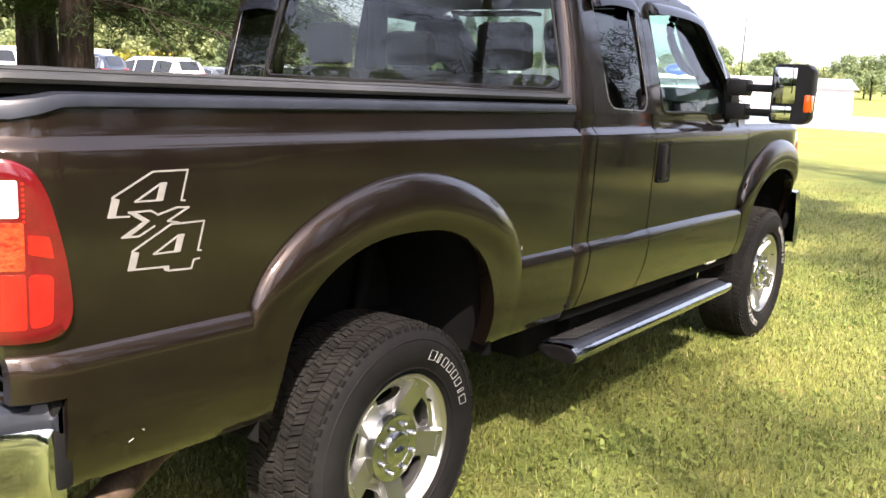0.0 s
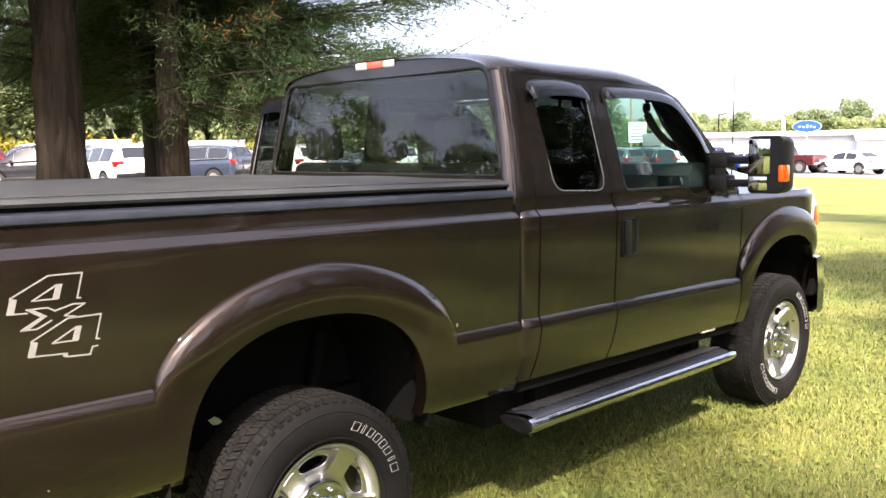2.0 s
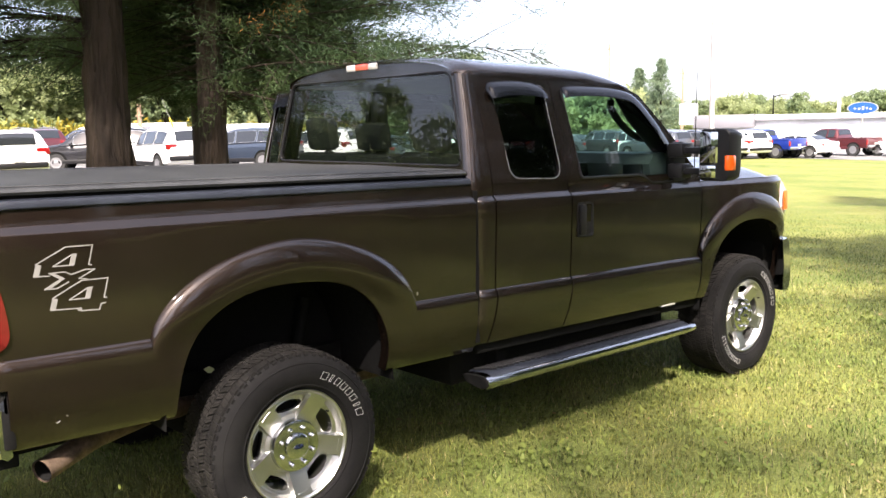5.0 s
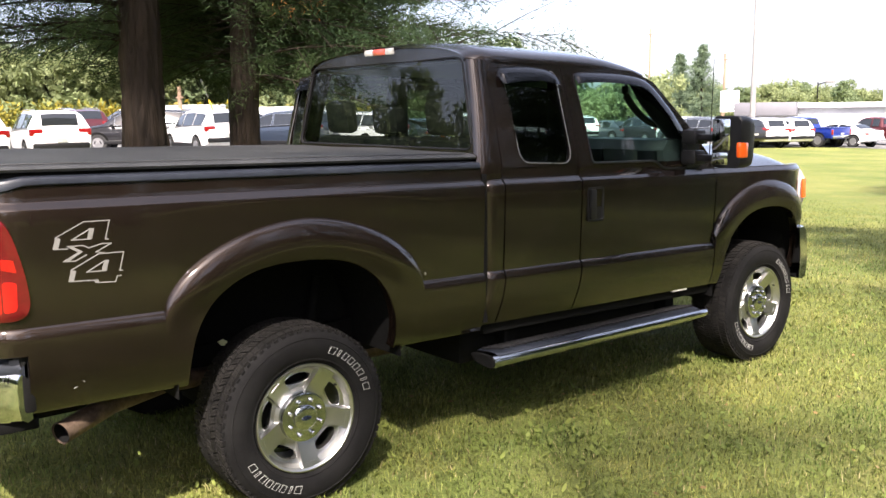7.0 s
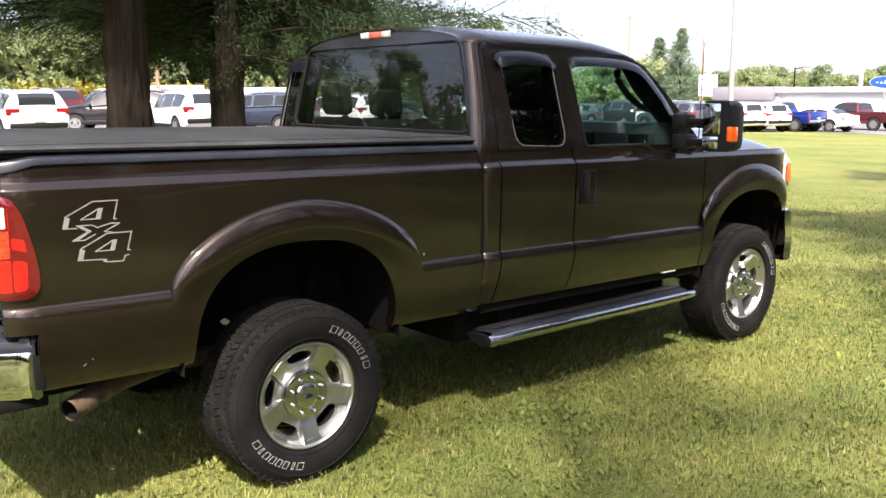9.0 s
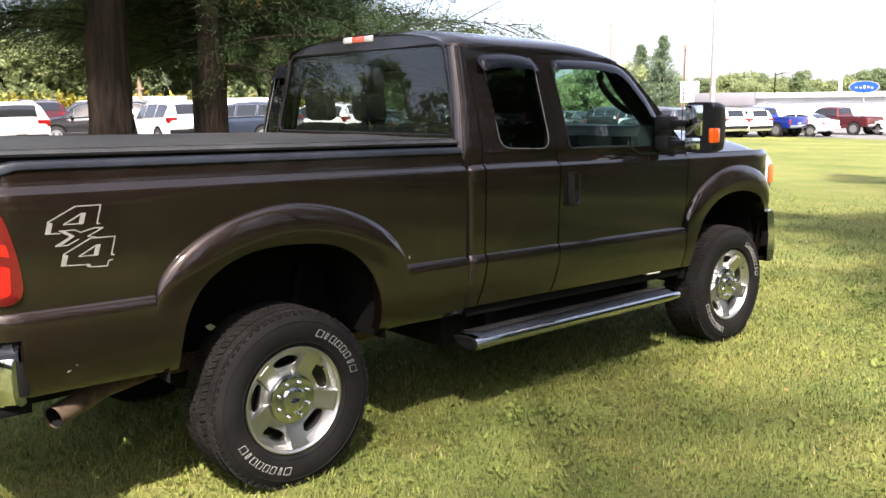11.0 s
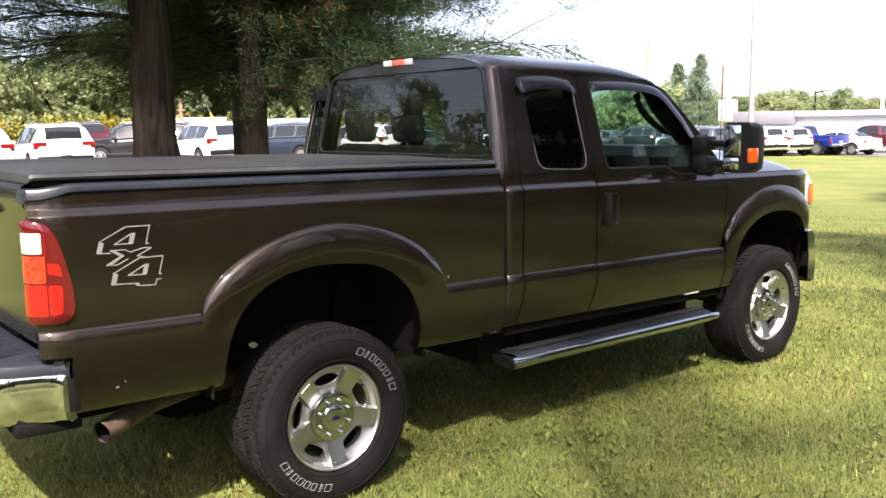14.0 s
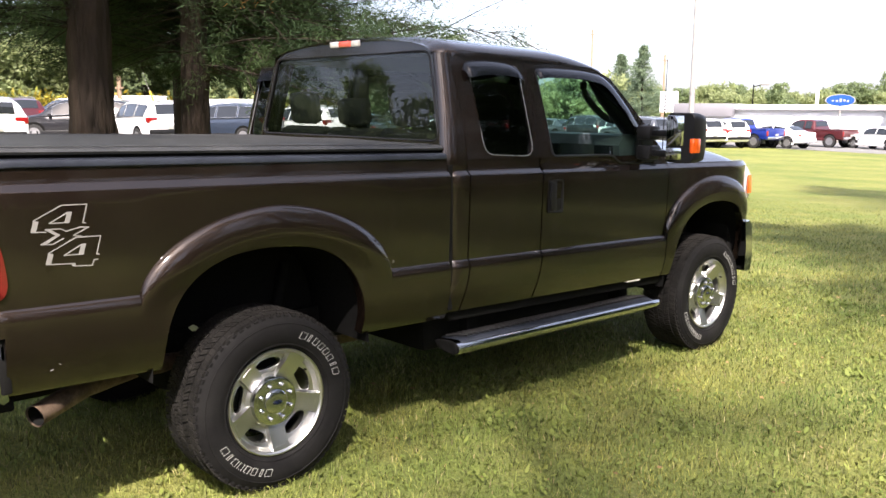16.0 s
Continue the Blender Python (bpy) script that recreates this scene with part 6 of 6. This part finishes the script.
        for y in (-h + 0.92, h - 0.90):
            rt = 0.36 if not pick else 0.41
            wl = part("wheel", moved(lathe_x([(rt * 0.6, 0.09), (rt * 0.95, 0.10), (rt, 0.06), (rt, -0.10), (rt * 0.6, -0.10)], 20), pose(sx * (at_y(y)[3] - 0.075), y, rt) @ Matrix.Diagonal((sx, 1, 1, 1))), M_TYREFAR, e)
            part("rim", moved(lathe_x([(0.0, 0.11), (rt * 0.20, 0.107), (rt * 0.30, 0.098), (rt * 0.55, 0.102), (rt * 0.62, 0.106)], 16), pose(sx * (at_y(y)[3] - 0.075), y, rt) @ Matrix.Diagonal((sx, 1, 1, 1))), M_CARRIM, wl)
            part("wheel_arch", moved(lathe_x([(rt + 0.07, 0.060), (rt + 0.075, 0.085), (rt * 0.8, 0.083), (rt * 0.8, 0.04)], 24), pose(sx * (at_y(y)[3] - 0.075), y, rt + 0.01) @ Matrix.Diagonal((sx, 1, 1, 1))), M_DARK, wl)
    for (y0, y1), nm in zip(SLOPES[kind], ("rear_window", "windscreen")):
        rows = []
        for t in (0.06, 0.35, 0.65, 0.94):
            y = y0 + (y1 - y0) * t
            _, _, roof, _, wr = at_y(y)
            rows.append([(u * wr * (0.86 if nm == "windscreen" or not suv else 0.70 + 0.10 * t), y + (-0.012 if nm == "rear_window" else 0.012), roof + 0.034 - 0.016 * u * u) for u in (-1, -0.6, 0, 0.6, 1)])
        part(nm, loft(rows, False, False), M_CARGLASS, e)
    part("rear_bumper", box(-0.84, 0.84, -h - 0.05, -h + 0.14, at_y(-h)[0] - 0.02, at_y(-h)[0] + 0.16, 0.05), M_CHROME if pick else (M_TRIM if suv else P), e)
    part("grille", box(-0.45, 0.45, h - 0.14, h + 0.012, at_y(h)[0] + 0.02, at_y(h)[1] + 0.02, 0.02), M_TRIM, e)
    if pick:
        part("bed_opening", box(-0.80, 0.80, -h + 0.10, -0.86, 1.10, 1.165, 0.01), M_DARK, e)
        part("bed_rail", join(box(-0.97, -0.80, -h + 0.05, -0.82, 1.12, 1.185, 0.015), box(0.80, 0.97, -h + 0.05, -0.82, 1.12, 1.185, 0.015), box(-0.90, 0.90, -h, -h + 0.09, 1.10, 1.185, 0.015)), P, e)
    part("plate_bar", box(-0.16, 0.16, -h - 0.062, -h - 0.045, at_y(-h)[0] + 0.18, at_y(-h)[0] + 0.30), M_WHITE, e)
    return e


def park(kind, paint, label, bearing, dist, heading, group):
    x, y = at_bearing(bearing, dist)
    make_vehicle(kind, paint, label, pose(x, y, gz(x, y) + 0.02, 0, 0, -heading), group)


LEFT = "cars in the parking lot"
for kind, paint, label, y, x, hd in (
        ("sedan", "silver", "silver sedan in the parking lot row", 0.8, -27.0, -90), ("suv", "white", "white crossover at the near end of the lot row", 3.7, -26.6, -92), ("suv", "white", "white crossover parked tail to the lawn", 6.5, -27.4, -86),
        ("suv", "black", "black crossover standing across the lot behind a pine trunk", 11.6, -33.0, -150), ("suv", "white", "white crossover parked beside a pine trunk", 12.9, -29.2, -88), ("suv", "slate", "slate blue crossover with roof rails", 17.0, -30.4, -118),
        ("suv", "white", "white crossover in the lot row", 20.6, -30.0, -100), ("sedan", "grey", "grey sedan in the lot row", 23.6, -30.0, -90), ("suv", "white", "white crossover farther along the row", 26.5, -30.0, -90), ("sedan", "white", "white sedan farther along the row", 29.4, -30.0, -90), ("suv", "red", "dark red crossover farther along the row", 32.3, -30.0, -90),
        ("suv", "red", "dark red crossover in the second row", 11.2, -40.6, -95), ("suv", "slate", "slate blue crossover in the second row", 13.9, -40.4, -150), ("sedan", "black", "black sedan in the second row", 6.6, -40, -90), ("suv", "black", "black crossover in the second row", 3.2, -40, -90),
        ("suv", "white", "white crossover with a roof rack in the second row", 17.8, -38.6, 80), ("suv", "white", "white crossover at the end of the second row", 22.0, -41.0, 90), ("sedan", "white", "white sedan in the second row", 26.0, -41, 90), ("sedan", "silver", "silver sedan in the second row", 30.0, -41, 90)):
    make_vehicle(kind, paint, label, pose(x, y, gz(x, y) + 0.02, 0, 0, -hd), LEFT)
RIGHT = "cars along the dealership apron"
for kind, paint, label, bd, dist, hd in (
        ("suv", "black", "black crossover at the edge of the far lawn", -34.0, 56.2, -80), ("suv", "white", "white crossover at the edge of the far lawn", -32.5, 57.6, -70), ("suv", "white", "white crossover beside a blue pickup", -31.1, 59.2, -70),
        ("pickup", "blue", "bright blue pickup at the edge of the lawn", -29.75, 61.2, -84), ("sedan", "white", "white sedan between two pickups", -27.6, 62.0, -84), ("pickup", "red", "dark red pickup at the edge of the lawn", -25.6, 66.5, -84), ("sedan", "white", "white sedan by the white shed", -21.9, 65.0, -70),
        ("suv", "grey", "dark grey crossover along the apron", -35.8, 55.5, -82), ("suv", "white", "white crossover along the apron", -37.0, 57.5, -82), ("suv", "black", "black crossover along the apron", -39.0, 59.5, -82), ("sedan", "grey", "grey sedan along the apron", -41.0, 61.5, -82),
        ("suv", "white", "white crossover far along the apron", -43.2, 62.5, -70), ("suv", "grey", "grey crossover far along the apron", -45.4, 62.5, -70), ("sedan", "white", "white sedan far along the apron", -47.6, 61.0, -70), ("suv", "white", "white crossover at the corner of the lot", -50.0, 59.5, -66)):
    park(kind, paint, label, bd, dist, hd, RIGHT)

# ---- dealership, signs and poles ----
M_SIDING = surface("white metal siding", (0.70, 0.71, 0.73), (0.78, 0.79, 0.80), 0.5, (0.5, 0.65), fine=20, bump_s=0.05)
M_FASCIA = surface("grey fascia", (0.14, 0.138, 0.155), (0.175, 0.172, 0.19), 0.5, (0.5, 0.65), fine=20, bump_s=0.05)
M_STEEL = surface("galvanised steel", (0.30, 0.28, 0.27), (0.38, 0.36, 0.34), 2, (0.4, 0.55), metal=0.5, fine=30)
M_WOODPOLE = surface("weathered pole", (0.20, 0.13, 0.08), (0.30, 0.21, 0.14), 3, (0.8, 0.9), fine=20, stretch=(1, 1, 0.2))
bx, by = at_bearing(-27.0, 78)
BASE = -1.62
dealer = thing("dealership", "low white dealership building with a grey fascia", "building", at=pose(bx, by, BASE, 0, 0, 25))
part("wall", box(-4.2, 10.5, 0.0, 9.0, -0.3, 2.98, 0.03), M_SIDING, dealer)
part("roof", box(-4.4, 10.7, -0.45, 9.2, 2.98, 3.36, 0.03), M_SIDING, dealer)
part("eave", box(-4.35, 10.65, -0.40, 0.02, 2.90, 2.976), M_FASCIA, dealer)
for x in np.arange(-4.0, 10.4, 0.6):
    part("siding_rib", box(x, x + 0.05, -0.03, 0.0, 0.2, 2.9), M_SIDING, dealer)
for x in (-1.49, -0.20):
    wdw = part("window", box(x, x + 0.84, -0.05, 0.05, 1.16, 1.72), M_CARGLASS, dealer)
    part("window_frame", join(box(x - 0.08, x + 0.92, -0.08, -0.01, 1.72, 1.80), box(x - 0.08, x + 0.92, -0.08, -0.01, 1.08, 1.16), box(x - 0.08, x, -0.08, -0.01, 1.08, 1.80), box(x + 0.84, x + 0.92, -0.08, -0.01, 1.08, 1.80)), M_SIDING, wdw)
part("showroom", box(-8.5, -4.2, -1.5, 7.0, -0.3, 2.42, 0.03), M_SIDING, dealer, "showroom wing under a grey fascia")
part("fascia", box(-8.7, -4.05, -2.2, 7.2, 2.40, 3.44, 0.04), M_FASCIA, dealer)
part("vent_stack", tube([(2.1, 2.0, 3.3), (2.1, 2.0, 4.5)], 0.14, 10), M_SIDING, dealer)
shed = thing("white_shed", "white metal shed with a low roof beside the dealership", "building", at=pose(*at_bearing(-18.0, 76), BASE, 0, 0, 25))
part("wall", box(-4.5, 5.0, 0, 6, -0.3, 2.6, 0.03), M_SIDING, shed)
part("roof", loft([[(x, -0.3, 2.6), (x, 3, 3.4), (x, 6.3, 2.6), (x, 3, 3.25)] for x in (-4.8, 5.3)], True, True), M_STEEL, shed)
part("window", box(-1.0, 0.6, -0.05, 0.05, 0.9, 2.0), M_CARGLASS, shed)
ox, oy = at_bearing(-24.2, 74)
oval = thing("oval_sign", "blue oval roof sign with a white rim on a post", "sign", at=pose(ox, oy, -0.10, 0, 0, 24))
ov = lambda r, y0, y1: loft([[(r * 1.0 * math.cos(a), y, 2.18 + r * 0.42 * math.sin(a)) for a in np.linspace(0, 2 * math.pi, 41)[:-1]] for y in (y0, y1)], True, True)
part("rim", ov(1.05, -0.10, 0.10), M_WHITE, oval)
part("face", ov(0.97, -0.13, 0.13), plain("sign blue", (0.01, 0.06, 0.33), 0.3), oval)
for x in (-0.6, -0.32, -0.06, 0.2, 0.44):
    part("emblem_stroke", box(x, x + 0.16, -0.15, -0.12, 2.06 + 0.03 * math.sin(x * 9), 2.24 + 0.06 * math.cos(x * 7), 0.02), M_WHITE, oval)
part("post", tube([(0, 0, -1.9), (0, 0, 2.0)], 0.06, 8), M_STEEL, oval)


def pole(name, label, bearing, dist, h, r0, mat, arm=False):
    x, y = at_bearing(bearing, dist)
    e = thing(name, label, "pole", at=pose(x, y, gz(x, y)))
    part("shaft", tube([(0, 0, -0.1), (0, 0, h)], [r0, r0 * 0.7], 10), mat, e)
    if arm:
        part("lamp_arm", tube([(0, 0, h - 0.2), (0.9, 0, h)], 0.05, 6), mat, e)
        part("lamp_head", box(0.8, 1.6, -0.18, 0.18, h - 0.08, h + 0.10, 0.04), M_STEEL, e)
    else:
        part("cross_arm", box(-0.4, 0.4, -0.05, 0.05, h - 0.6, h - 0.52), mat, e)
    return e


pole("light_pole", "tall pale steel light pole", -32.5, 62, 12.5, 0.19, M_STEEL, True)
pole("utility_pole", "brown wooden utility pole", -34.2, 88, 7.2, 0.13, M_WOODPOLE)
pole("utility_pole", "brown wooden utility pole", -38.6, 100, 10.5, 0.13, M_WOODPOLE)
pole("lot_lamp", "short lamp post behind the dealership", -29.0, 95, 4.6, 0.08, M_DARK, True)
pole("utility_pole", "weathered wooden pole at the lot's edge", -67.4, 48, 2.9, 0.14, M_WOODPOLE)
gx, gy = at_bearing(-65.35, 49)
guard = thing("guy_guard", "yellow plastic guard on a slanting guy wire", "pole marker", at=pose(gx, gy, gz(gx, gy)))
part("sleeve", tube([(0.0, 0.0, 1.35), (-0.30, -0.18, 2.25)], 0.045, 8), plain("yellow plastic", (0.62, 0.42, 0.02), 0.5), guard)
part("wire", tube([(0.45, 0.27, 0.0), (0.0, 0.0, 1.35), (-0.30, -0.18, 2.25), (-1.1, -0.66, 4.6)], 0.008, 5), M_STEEL, guard)


def make_trailer(bearing, dist, turn, ln, label):
    """A white box trailer on two axles."""
    x, y = at_bearing(bearing, dist)
    e = thing("box_trailer", label, "trailer", "white trailers behind the lot", at=pose(x, y, gz(x, y), 0, 0, turn))
    part("body", box(-ln / 2, ln / 2, -1.1, 1.1, 0.45, 1.95, 0.06), M_SIDING, e)
    part("roof", box(-ln / 2 - 0.02, ln / 2 + 0.02, -1.12, 1.12, 1.95, 2.03, 0.04), M_SIDING, e)
    part("skirt", box(-ln / 2 + 0.1, ln / 2 - 0.1, -1.06, 1.06, 0.30, 0.45, 0.02), M_FASCIA, e)
    for wx in (-ln * 0.22, -ln * 0.05):
        for sy in (-1.0, 1.0):
            part("wheel", moved(lathe_x([(0.0, 0.09), (0.20, 0.10), (0.34, 0.09), (0.36, 0.0), (0.34, -0.09), (0.0, -0.09)], 16), pose(wx, sy, 0.36, 0, 0, 90)), M_TYREFAR, e)
    part("side_door", box(ln * 0.18, ln * 0.18 + 0.8, -1.115, -1.095, 0.50, 1.85, 0.005), M_CARRIM, e)


make_trailer(-67.0, 57, 20, 4.2, "white box trailer parked behind the lot")
make_trailer(-61.3, 58, 30, 6.0, "long white box trailer behind the parked cars")
sx, sy = at_bearing(-33.85, 80)
board = thing("sign_board", "white sign board on two posts", "sign", at=pose(sx, sy, gz(sx, sy), 0, 0, 34))
part("panel", box(-0.75, 0.75, -0.08, 0.08, 2.0, 3.75, 0.03), M_SIDING, board)
part("text_bar", join(*[box(-0.6, 0.55 - 0.1 * (k % 3), -0.095, -0.08, 2.2 + 0.28 * k, 2.3 + 0.28 * k) for k in range(5)]), M_FASCIA, board)
for px in (-0.6, 0.6):
    part("post", tube([(px, 0, -0.1), (px, 0, 2.05)], 0.06, 8), M_WOODPOLE, board)
